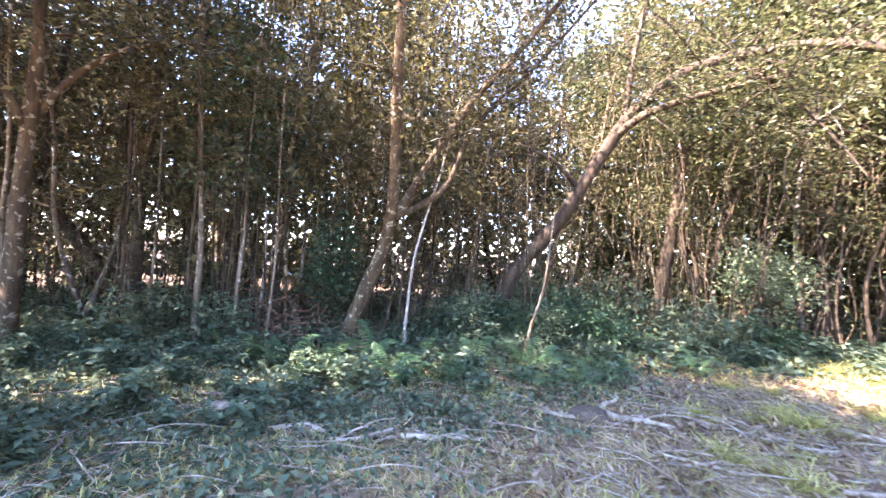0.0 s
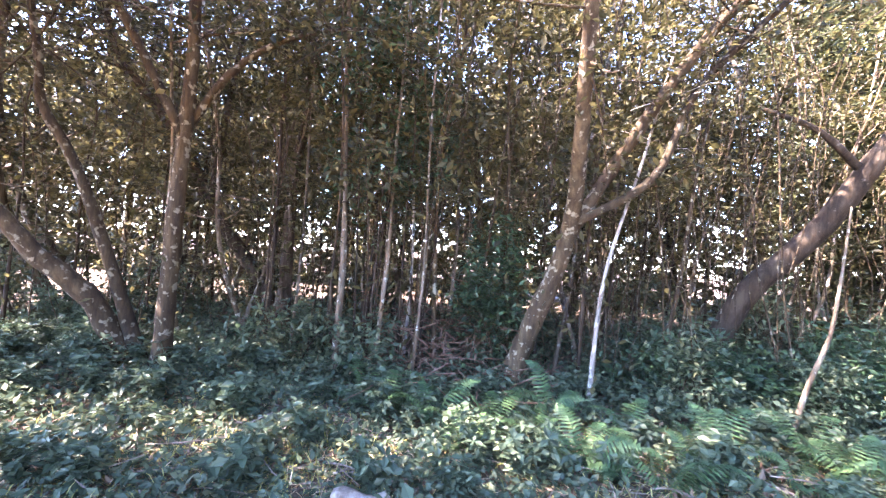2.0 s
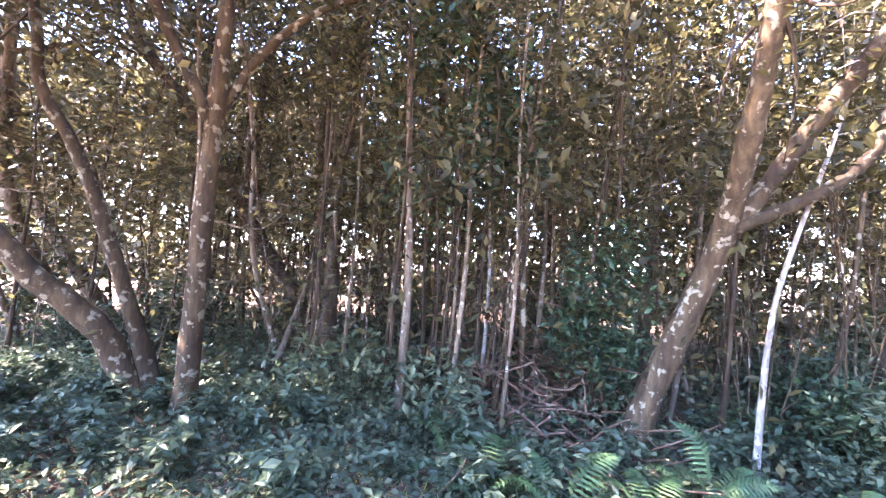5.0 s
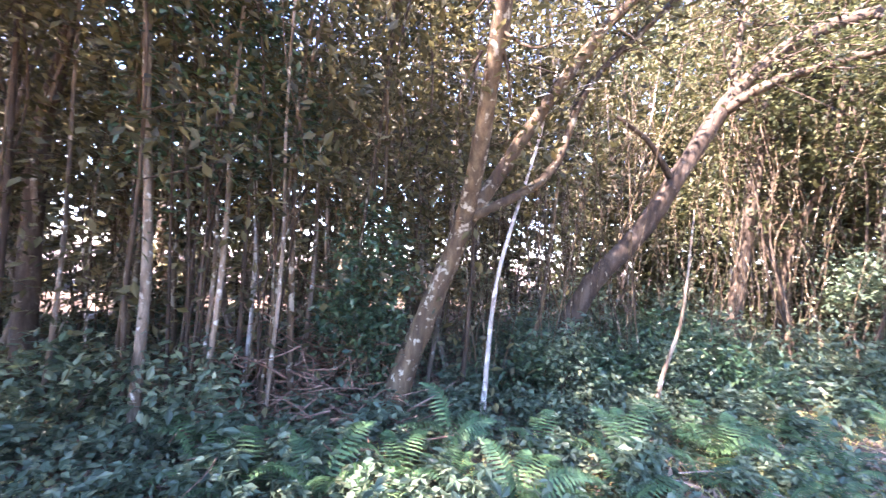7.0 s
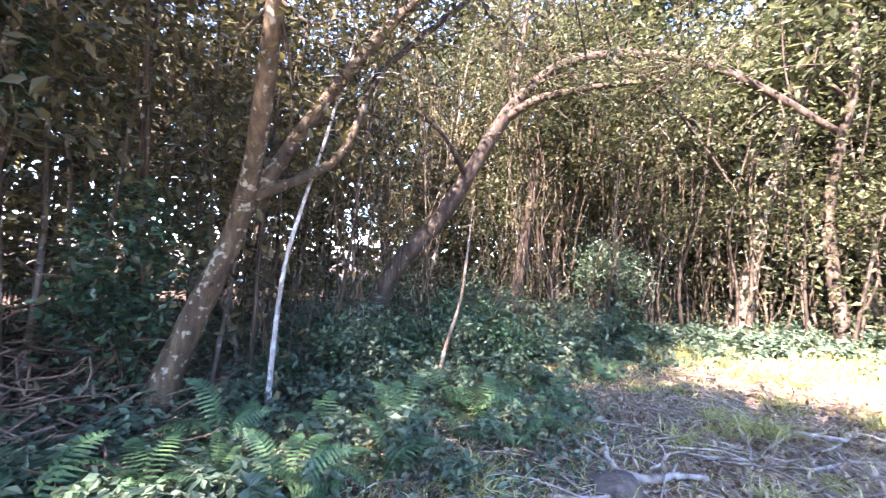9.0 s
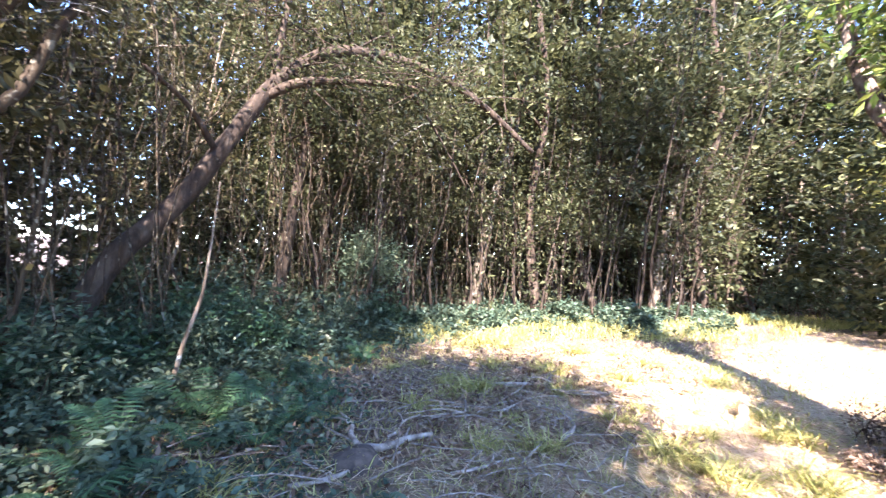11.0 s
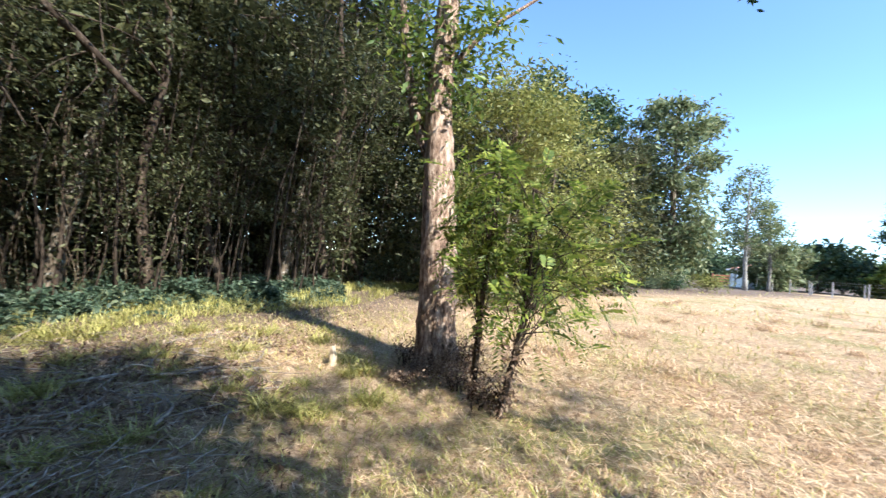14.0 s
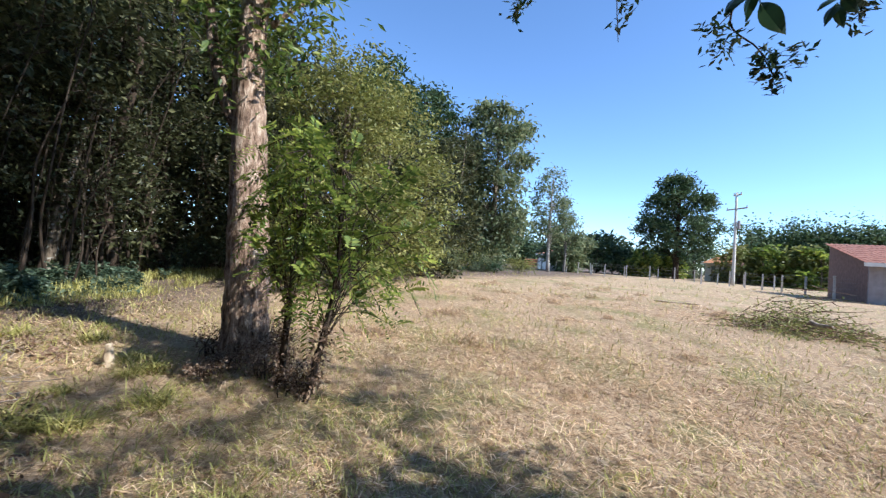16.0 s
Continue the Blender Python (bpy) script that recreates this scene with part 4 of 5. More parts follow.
def grassland():
    rng = np.random.default_rng(150)
    straw, green = Shape(), Shape()
    for n, r0, r1, ln, wd in ((95000, 1.0, 7, 0.17, 0.003), (95000, 5, 15, 0.22, 0.005), (60000, 12, 42, 0.32, 0.011)):
        x, y = open_places(rng, n, r0, r1)
        k = rng.uniform(0, 1, len(x)) < np.clip((-0.8 - np.concatenate([wood(x[q:q + 5000], y[q:q + 5000]) for q in range(0, len(x), 5000)])) / 3.0, 0.12, 1) * np.where((x > 0) & (x < 6.5) & (y > 0.2), 0.75, 1.0)
        x, y = x[k], y[k]
        blades(straw, x, y, rng, ln, wd, 0.04)
    for n, r0, r1, ln, wd, rise in ((80000, 1.0, 9, 0.12, 0.0035, 0.4), (34000, 6, 17, 0.14, 0.005, 0.6), (18000, 14, 42, 0.2, 0.012, 0.6)):
        x, y = open_places(rng, n, r0, r1, -0.1)
        c = clump_noise(x, y, 0.45, 9.0)
        k = rng.uniform(0, 1, len(x)) < np.clip(0.5 + 0.8 * c + 0.35 * ((x > 0) & (x < 8.5) & (y > -0.7)), 0.05, 1)
        blades(green, x[k], y[k], rng, ln, wd, rise)
    x, y = rng.uniform(2.5, 15, 90000), rng.uniform(-3, 8.5, 90000)
    w = np.concatenate([wood(x[q:q + 5000], y[q:q + 5000]) for q in range(0, len(x), 5000)])
    k = (x > 5 - 0.5 * w) & (w > -1.9) & (w < 0.3) & (rng.uniform(0, 1, len(x)) < np.clip(0.6 + 1.2 * clump_noise(x, y, 0.8, 31.0), 0.05, 1))
    blades(green, x[k], y[k], rng, 0.2, 0.006, 0.7)
    part("mown_straw", straw, STRAW)
    tagged(bpy.data.objects["mown_straw"], "dry mown straw lying on the field", "grass", kind="stuff")
    part("short_grass", green, GRASS)
    tagged(bpy.data.objects["short_grass"], "short yellow-green grass in tufts", "grass", kind="stuff")


grassland()


def straw_tuft(seed):
    rng = np.random.default_rng(seed)
    ob = root("dry_tuft", (0, 0, 0), "raked-up tuft of dry brown grass on the field", "grass tuft", "dry tufts")
    s = Shape()
    n = 420
    c = rng.normal(0, 0.16, (n, 2)) * np.array([1.6, 1.0])
    h = 0.14 * np.exp(-(c ** 2).sum(1) / 0.07) * rng.uniform(0.1, 1, n)
    a, e = rng.uniform(0, 6.28, n), rng.normal(0.25, 0.3, n)
    d = np.stack((np.cos(a) * np.cos(e), np.sin(a) * np.cos(e), np.sin(e)), -1) * rng.uniform(0.08, 0.26, (n, 1))
    p = np.concatenate((c, h[:, None] + 0.01), 1)
    q = p + d
    q[:, 2] = np.maximum(q[:, 2], 0.01)
    w = np.stack((-np.sin(a), np.cos(a), np.zeros(n)), -1) * 0.005
    i = np.arange(n)[:, None] * 3
    s.add(np.stack((p - w, p + w, q), 1).reshape(-1, 3), i + np.array([[0, 1, 2]]))
    tagged(part("dead_grass", s, STRAW, ob), kind="stuff")
    return ob


rng = np.random.default_rng(731)
for i in range(70):
    while True:
        x, y = rng.uniform(4.0, 13.5), rng.uniform(-0.5, 8.0)
        if -0.9 < wood(x, y)[0] < 0.9:
            break
    m = pose(*on(x, y), 0, 0, rng.uniform(0, 360)) @ Matrix.Scale(rng.uniform(0.8, 1.6), 4)
    c = copy_thing(HERBS[i % 3], m)
    c.matrix_basis = m
    tagged(c, "leafy green herb along the sunny edge of the wood", group="herbs along the wood's edge")


def grass_tuft(seed):
    rng = np.random.default_rng(seed)
    ob = root("grass_tuft", (0, 0, 0), "tuft of yellow-green grass among dead twigs", "grass tuft", "grass tufts")
    s = Shape()
    n = 150
    a, up = rng.uniform(0, 6.28, n), rng.uniform(0.35, 1.2, n)
    d = np.stack((np.cos(a), np.sin(a), up), -1) * rng.uniform(0.07, 0.19, (n, 1))
    p = np.concatenate((rng.normal(0, 0.07, (n, 2)), np.full((n, 1), -0.01)), 1)
    w = np.stack((-np.sin(a), np.cos(a), np.zeros(n)), -1) * 0.004
    tip = p + d * np.array([1.5, 1.5, 0.8])
    i = np.arange(n)[:, None] * 5
    s.add(np.stack((p - w, p + w, p + d * 0.7 + w, tip, p + d * 0.7 - w), 1).reshape(-1, 3), i + np.array([[0, 1, 2, 4]]))
    s.f.append((i + np.array([[4, 2, 3]])).astype(np.int32))
    tagged(part("grass", s, GRASS, ob), kind="stuff")
    return ob


GREEN_TUFTS = [grass_tuft(740 + i) for i in range(3)]
for i in range(44):
    x, y = rng.uniform(0.6, 6.5), rng.uniform(0.6, 5.6)
    m = pose(*on(x, y), 0, 0, rng.uniform(0, 360)) @ Matrix.Scale(rng.uniform(0.6, 1.4), 4)
    if i < 3:
        GREEN_TUFTS[i].matrix_basis = m
    else:
        copy_thing(GREEN_TUFTS[i % 3], m).matrix_basis = m

TUFTS = [straw_tuft(720 + i) for i in range(3)]
rng = np.random.default_rng(725)
for i in range(26):
    if i < 3:
        x, y = [(4.6, -1.9), (5.6, -4.2), (3.4, -2.9)][i]
    else:
        x, y = field(rng.uniform(4.0, 20.0), rng.uniform(0.8, 9.0))
    m = pose(*on(x, y), 0, 0, rng.uniform(0, 360)) @ Matrix.Scale(rng.uniform(0.5, 1.1), 4)
    if i < 3:
        TUFTS[i].matrix_basis = m
    else:
        copy_thing(TUFTS[i % 3], m).matrix_basis = m


def litter():
    rng = np.random.default_rng(160)
    s = Shape()
    x, y = rng.uniform(-8, 9, 26000), rng.uniform(0.5, 12, 26000)
    w = np.concatenate([wood(x[k:k + 5000], y[k:k + 5000]) for k in range(0, len(x), 5000)])
    k = (w > -4.5) & (rng.uniform(0, 1, len(x)) < 0.75)
    leaves(s, np.stack((x[k], y[k], land(x[k], y[k]) + 0.015), -1), rng, 0.07, 0.5, 0.0, 0.6)
    x, y = rng.uniform(0, 6, 16000), rng.uniform(1.8, 5.8, 16000)
    k = clump_noise(x, y, 1.1, 21.0) > -0.05
    leaves(s, np.stack((x[k], y[k], land(x[k], y[k]) + 0.02), -1), rng, 0.09, 0.35, 0.0, 0.7)
    part("leaf_litter", s, LEAF_DRY)
    tagged(bpy.data.objects["leaf_litter"], "brown fallen leaves on the ground", "leaf litter", kind="stuff")


litter()


def fallen(at, length, r, turn, seed, name="fallen_branch", label="grey fallen branch lying on the ground", side=True):
    rng = np.random.default_rng(seed)
    s = Shape()
    k = rng.normal(0, 0.07 * length, 4)
    tube(s, [(-length / 2, k[0], r), (-length / 6, k[1], r * 1.3), (length / 6, k[2], r), (length / 2, k[3], r * 1.4)], r, r * 0.5, 8, rng, 0.1, 4)
    if side:
        tube(s, [(length / 8, k[2], r), (length / 4, k[2] + 0.12 * length, r + 0.05 * length), (length / 2.6, k[2] + 0.3 * length, r)], r * 0.5, r * 0.2, 5, rng, 0.1, 3)
    ob = part(name, s, DEADWOOD, smooth=True)
    ob.matrix_basis = pose(*on(*at), 0, 0, turn)
    return tagged(ob, label, "branch", "fallen branches" if name == "fallen_branch" else "")


for i, (x, y, ln, r, turn) in enumerate([(-0.9, 3.5, 1.1, 0.03, -3), (0.1, 3.5, 0.7, 0.03, 3), (-1.95, 3.25, 0.9, 0.018, 20), (-2.4, 2.6, 0.9, 0.022, 30), (1.9, 4.5, 0.8, 0.03, 60), (2.3, 4.2, 0.7, 0.018, 10), (2.9, 4.0, 1.0, 0.022, -15),
                                         (3.3, 3.0, 0.9, 0.02, 25), (2.1, 3.3, 0.6, 0.018, -30), (4.3, 3.6, 1.1, 0.022, -40), (3.6, 3.6, 0.8, 0.016, 5), (4.2, 2.9, 0.8, 0.02, -70), (3.0, 3.4, 0.7, 0.014, 40), (1.4, 4.0, 0.9, 0.02, -20),
                                         (-2.6, 4.6, 0.7, 0.02, 25), (0.4, 4.4, 0.6, 0.015, -40), (1.8, 7.4, 1.5, 0.03, 15), (4.2, 8.6, 2.0, 0.04, -10), (-1.6, 7.8, 1.6, 0.03, 60), (2.6, 9.6, 2.2, 0.05, 8)]):
    fallen((x, y), ln, r, turn, 170 + i)

def ground_twigs():
    rng = np.random.default_rng(195)
    s = Shape()
    for _ in range(1100):
        x, y = rng.uniform(-3.5, 6.0), rng.uniform(2.2, 5.8)
        a, ln, r = rng.uniform(0, 6.28), rng.uniform(0.15, 0.7), rng.uniform(0.003, 0.009)
        d = np.array([math.cos(a), math.sin(a), rng.normal(0.04, 0.06)]) * ln
        p = np.array(on(x, y, 0.02 + r))
        q = p + d
        q[2] = max(q[2], float(land(q[0], q[1])) + r)
        tube(s, [p, (p + q) / 2 + rng.normal(0, 0.04 * ln, 3) + np.array([0, 0, 0.01]), q], r, r * 0.5, 4, None, 0, 3)
    tagged(part("ground_twigs", s, DEADWOOD), "thin dry twigs strewn over the ground", "twigs", kind="stuff")


ground_twigs()

# a tangle of dead twigs in the thicket
BRUSH = bark_mat("dead_brush", (0.09, 0.05, 0.032), (0.2, 0.12, 0.08), (0.34, 0.23, 0.16), scale=12, bump=0.3)


def twig_heap(at, radius, height, n, seed, name, label, green=0):
    rng = np.random.default_rng(seed)
    base = root(name, on(*at), label, "brushwood")
    s = Shape()
    for _ in range(n):
        c = rng.normal(0, 1, 2) * radius * 0.45
        z = abs(rng.normal(0, 0.5)) * height * max(0.15, 1 - np.hypot(*c) / radius)
        a, e = rng.uniform(0, 6.28), rng.normal(0, 0.2 if green else 0.35)
        d = np.array([math.cos(a) * math.cos(e), math.sin(a) * math.cos(e), math.sin(e)]) * rng.uniform(0.25, 0.9) * radius * 0.6
        p = np.array([c[0], c[1], z + 0.03])
        q = p + d
        q[2] = max(q[2], 0.02)
        tube(s, [p, (p + q) / 2 + rng.normal(0, 0.03, 3), q], rng.uniform(0.005, 0.014), 0.003, 4, None, 0, 3)
    tagged(part("brushwood", s, BRUSH, base), kind="stuff")
    if green:
        g = Shape()
        p = rng.normal(0, 1, (green, 3)) * np.array([radius * 0.5, radius * 0.5, height * 0.4])
        p[:, 2] = np.abs(p[:, 2]) * np.clip(1.2 - np.hypot(p[:, 0], p[:, 1]) / radius, 0.1, 1) + 0.03
        leaves(g, p, rng, 0.11, 0.3)
        part("withered_foliage", g, LEAF_OLIVE, base)
    return base


twig_heap((-2.3, 6.75), 1.2, 1.4, 420, 200, "twig_tangle", "reddish tangle of dead twigs between stems")
twig_heap((-3.4, 7.4), 1.0, 1.1, 240, 203, "twig_tangle", "tangle of dead twigs between stems")
twig_heap(field(9.6, 8.4), 1.5, 1.0, 300, 201, "brush_pile", "heap of cut brushwood with withered leaves", 2600)
log = fallen(field(8.9, 8.2), 0.9, 0.06, 130, 202, "cut_log", "short grey log lying on brushwood", False)
log.location.z += 0.22
fallen(field(14.5, 8.3), 1.4, 0.035, 200, 204, "dark_branch", "long bent fallen branch on the open field")

# a low mound of dark earth, and a short cut log
s = Shape()
rng = np.random.default_rng(206)
nu, nv = 18, 8
v = []
for b in range(nv + 1):
    for a in range(nu):
        ph, th = math.pi * 0.5 * b / nv, 2 * math.pi * a / nu
        q = 1 + 0.13 * noise.noise((math.cos(th) * 2, math.sin(th) * 2, b * 0.6)) + rng.normal(0, 0.025)
        v.append((0.27 * q * math.cos(th) * math.cos(ph), 0.22 * q * math.sin(th) * math.cos(ph), -0.03 + 0.17 * q * math.sin(ph)))
f = [(b * nu + a, b * nu + (a + 1) % nu, (b + 1) * nu + (a + 1) % nu, (b + 1) * nu + a) for b in range(nv) for a in range(nu)]
s.add(v, f)
mound = part("earth_mound", s, plain_mat("dark_earth", (0.04, 0.028, 0.02), (0.12, 0.085, 0.06), 14, 0.95, 0.9), smooth=True)
mound.location = on(1.55, 4.12)
mound.scale = (0.8, 0.8, 0.75)
tagged(mound, "low mound of dark earth beside the ferns", "mound")
fallen((1.95, 4.05), 0.7, 0.035, -25, 207, "exposed_root", "bare crooked root beside an earth mound")
fallen((-1.88, 3.85), 0.34, 0.065, 20, 208, "cut_log", "short pinkish cut log in the ground cover", False)

# a small cut stump
s = Shape()
rng = np.random.default_rng(205)
tube(s, [(0, 0, -0.05), (0.005, 0, 0.1), (-0.01, 0.01, 0.24)], 0.052, 0.03, 12, rng, 0.12, 3, 0.02)
stump = part("stump", s, bark_mat("cut_wood", (0.3, 0.22, 0.14), (0.45, 0.35, 0.24), (0.58, 0.48, 0.35), bump=0.3), smooth=True)
stump.location = on(4.33, 1.45)
tagged(stump, "small pale cut stump in yellow grass", "stump")

# ---- beyond the clearing ----
def far_tree(name, label, at, height, profile, n, leaf_len, material, bark, seed, r=0.2, clumps=70, width=0.45, droop=0.25, size=0.16, hollow=0.35, group=""):
    """A tree seen whole: trunk, limbs, and clumps of leaves inside a profile of (height share, radius)."""
    rng = np.random.default_rng(seed)
    base = root(name, on(*at), label, "tree", group)
    s, c = Shape(), Shape()
    tube(s, [(0, 0, -0.2), (rng.normal(0, 0.1), 0.05, height * 0.35), (rng.normal(0, 0.15), 0, height * 0.7), (0, 0, height * 0.95)], r, r * 0.2, 10, rng, 0.06, 4, r * 0.4)
    hs, rs = np.array([p[0] for p in profile]), np.array([p[1] for p in profile])
    z = rng.uniform(hs[0], hs[-1], clumps * 3)
    rad = np.interp(z, hs, rs)
    k = rng.uniform(0, 1, len(z)) < (rad / rs.max()) ** 1.2 + 0.1
    z, rad = z[k][:clumps], rad[k][:clumps]
    a = rng.uniform(0, 2 * np.pi, len(z))
    q = rad * np.sqrt(rng.uniform(hollow, 1.05, len(z)))
    cen = np.stack((q * np.cos(a), q * np.sin(a), z * height), -1)
    at_ = []
    per = n // len(cen)
    for e in cen:
        tube(s, [(0, 0, max(0.3, e[2] - 0.35 * q.max() - 0.3)), e * np.array([0.55, 0.55, 1]) - np.array([0, 0, 0.15]), e], r * 0.16, 0.01, 4, None, 0, 3)
        at_.append(e + rng.normal(0, 1, (per, 3)) * rs.max() * size * rng.uniform(0.7, 1.3) * np.array([1, 1, 0.7]))
    at_ = np.concatenate(at_)
    leaves(c, at_[at_[:, 2] > 0.1], rng, leaf_len, width, droop)
    part("trunk", s, bark, base, smooth=True)
    part("crown", c, material, base)
    return base


def prof(shape_, radius):
    return [(h, q * radius) for h, q in shape_]


FULL = [(0.03, 0.7), (0.2, 0.95), (0.5, 1.0), (0.8, 0.75), (1.0, 0.25)]
far_tree("olive_tree", "bushy yellow-olive young tree at the wood's edge", field(11.5, -2.9), 6.6, prof(FULL, 1.9), 15000, 0.14, LEAF_OLIVE, BARK, 300, 0.07, 90, group="bushy edge trees")
far_tree("olive_tree", "bushy olive-green tree at the wood's edge", field(15.5, -2.3), 7.2, prof(FULL, 2.3), 13000, 0.18, LEAF_OLIVE, BARK, 301, 0.08, 90, group="bushy edge trees")
far_tree("olive_tree", "bushy green tree at the wood's edge", field(19.5, -0.9), 6.6, prof(FULL, 2.2), 8000, 0.24, LEAF_WOOD, BARK, 302, 0.08, 80, group="bushy edge trees")
far_tree("olive_tree", "bushy green tree at the wood's edge", field(13.5, -5.2), 8.0, prof(FULL, 2.2), 6500, 0.26, LEAF_WOOD, BARK, 303, 0.09, 80, group="bushy edge trees")
for i, (x, y, h, w) in enumerate([(12.6, 2.2, 5.0, 1.3), (15.2, 0.9, 5.5, 1.5), (16.6, -2.2, 5.5, 1.5), (18.0, -5.2, 6.0, 1.7), (19.0, -1.0, 6.5, 1.9), (18.5, -9.0, 6.0, 1.8)]):
    far_tree("edge_thicket_tree", "leafy young tree filling the wood's edge", (x, y), h, prof(FULL, w), 2600, 0.2, LEAF_WOOD, BARK, 312 + i, 0.05, 60, group="thicket trees")
far_tree("round_pine", "tall pine with rounded dark green crown", field(33, -5.6), 15.8, [(0.4, 2.0), (0.6, 3.6), (0.8, 3.6), (0.93, 2.2), (1.0, 0.8)], 7500, 0.5, LEAF_PINE, BARK_DARK, 304, 0.28, 90, 0.4, group="round pines")
far_tree("round_pine", "tall pine with rounded dark green crown", field(36, -2.4), 15.5, [(0.35, 2.0), (0.6, 3.4), (0.8, 3.4), (0.93, 2.0), (1.0, 0.8)], 7500, 0.5, LEAF_PINE, BARK_DARK, 305, 0.28, 90, 0.4, group="round pines")
far_tree("broad_tree", "dense broad-leaved tree with drooping foliage", field(33, 3.9), 13.6, [(0.02, 1.4), (0.25, 2.4), (0.55, 2.6), (0.8, 2.9), (0.93, 2.1), (1.0, 0.6)], 14000, 0.4, LEAF_FAR, BARK, 306, 0.22, 130, 0.45, 0.6)
far_tree("broad_tree", "dark dense tree standing behind bushes", field(35, 0.8), 9.5, prof(FULL, 2.6), 7000, 0.45, LEAF_PINE, BARK, 307, 0.2, 80)
far_tree("airy_tree", "light airy grey-green tree with gaps", field(45, 11.6), 11.2, [(0.3, 1.2), (0.55, 2.2), (0.8, 2.0), (1.0, 0.6)], 4600, 0.32, LEAF_FAR, BARK_PALE, 308, 0.16, 80)
far_tree("airy_tree", "small airy grey-green tree with gaps", field(48, 14.2), 8.0, [(0.3, 1.2), (0.6, 1.8), (1.0, 0.5)], 2800, 0.32, LEAF_FAR, BARK_PALE, 309, 0.14, 55)
far_tree("pine_tree", "broad dark pine with tiered branches by the fence", field(55, 31.2), 14.3, [(0.18, 2.2), (0.3, 4.6), (0.5, 5.0), (0.72, 3.8), (0.9, 2.2), (1.0, 0.5)], 15000, 0.6, LEAF_PINE, BARK_DARK, 310, 0.3, 150, 0.3, -0.1, 0.09, 0.15)
for i, (d, a, h, w, m) in enumerate([(30, 1.6, 2.3, 1.8, LEAF_OLIVE), (31, 3.2, 1.8, 1.5, LEAF_FAR), (27, 0.0, 2.1, 1.6, LEAF_FAR), (24, -1.2, 1.7, 1.4, LEAF_OLIVE), (32, 6.0, 1.1, 1.2, LEAF_OLIVE), (21, -2.6, 1.6, 1.3, LEAF_OLIVE)]):
    leaf_mass("field_bush", "low scrubby bush at the field's edge", "shrub", on(*field(d, a)), (w, w, h / 2), 1600, 0.16, m, 320 + i, 5, 22, "scrub bushes")
for i, (d, a, h, w, m) in enumerate([(60, 22.5, 6.0, 3.0, LEAF_PINE), (64, 26.5, 5.6, 3.4, LEAF_PINE), (75, 20, 8.5, 5.0, LEAF_PINE), (52, 15.5, 5.0, 2.4, LEAF_FAR), (50, 36, 4.6, 2.2, LEAF_OLIVE), (48, 38.5, 4.8, 2.4, LEAF_BRIGHT), (46, 40, 4.4, 2.3, LEAF_OLIVE),
                                     (44, 40.5, 4.2, 2.2, LEAF_BRIGHT), (85, 61, 11.5, 3.6, LEAF_PINE), (80, 50, 7.0, 4.5, LEAF_FAR), (72, 44, 6.0, 4.0, LEAF_PINE), (55, 26.8, 3.6, 1.8, LEAF_BRIGHT), (58, 32.5, 3.4, 2.0, LEAF_BRIGHT), (56, 18.0, 5.0, 2.6, LEAF_FAR)]):
    far_tree("garden_tree", "leafy garden tree beyond the fence", field(d, a), h, prof(FULL, w), 1900, 0.7, m, BARK, 340 + i, 0.12, 40, group="garden trees")


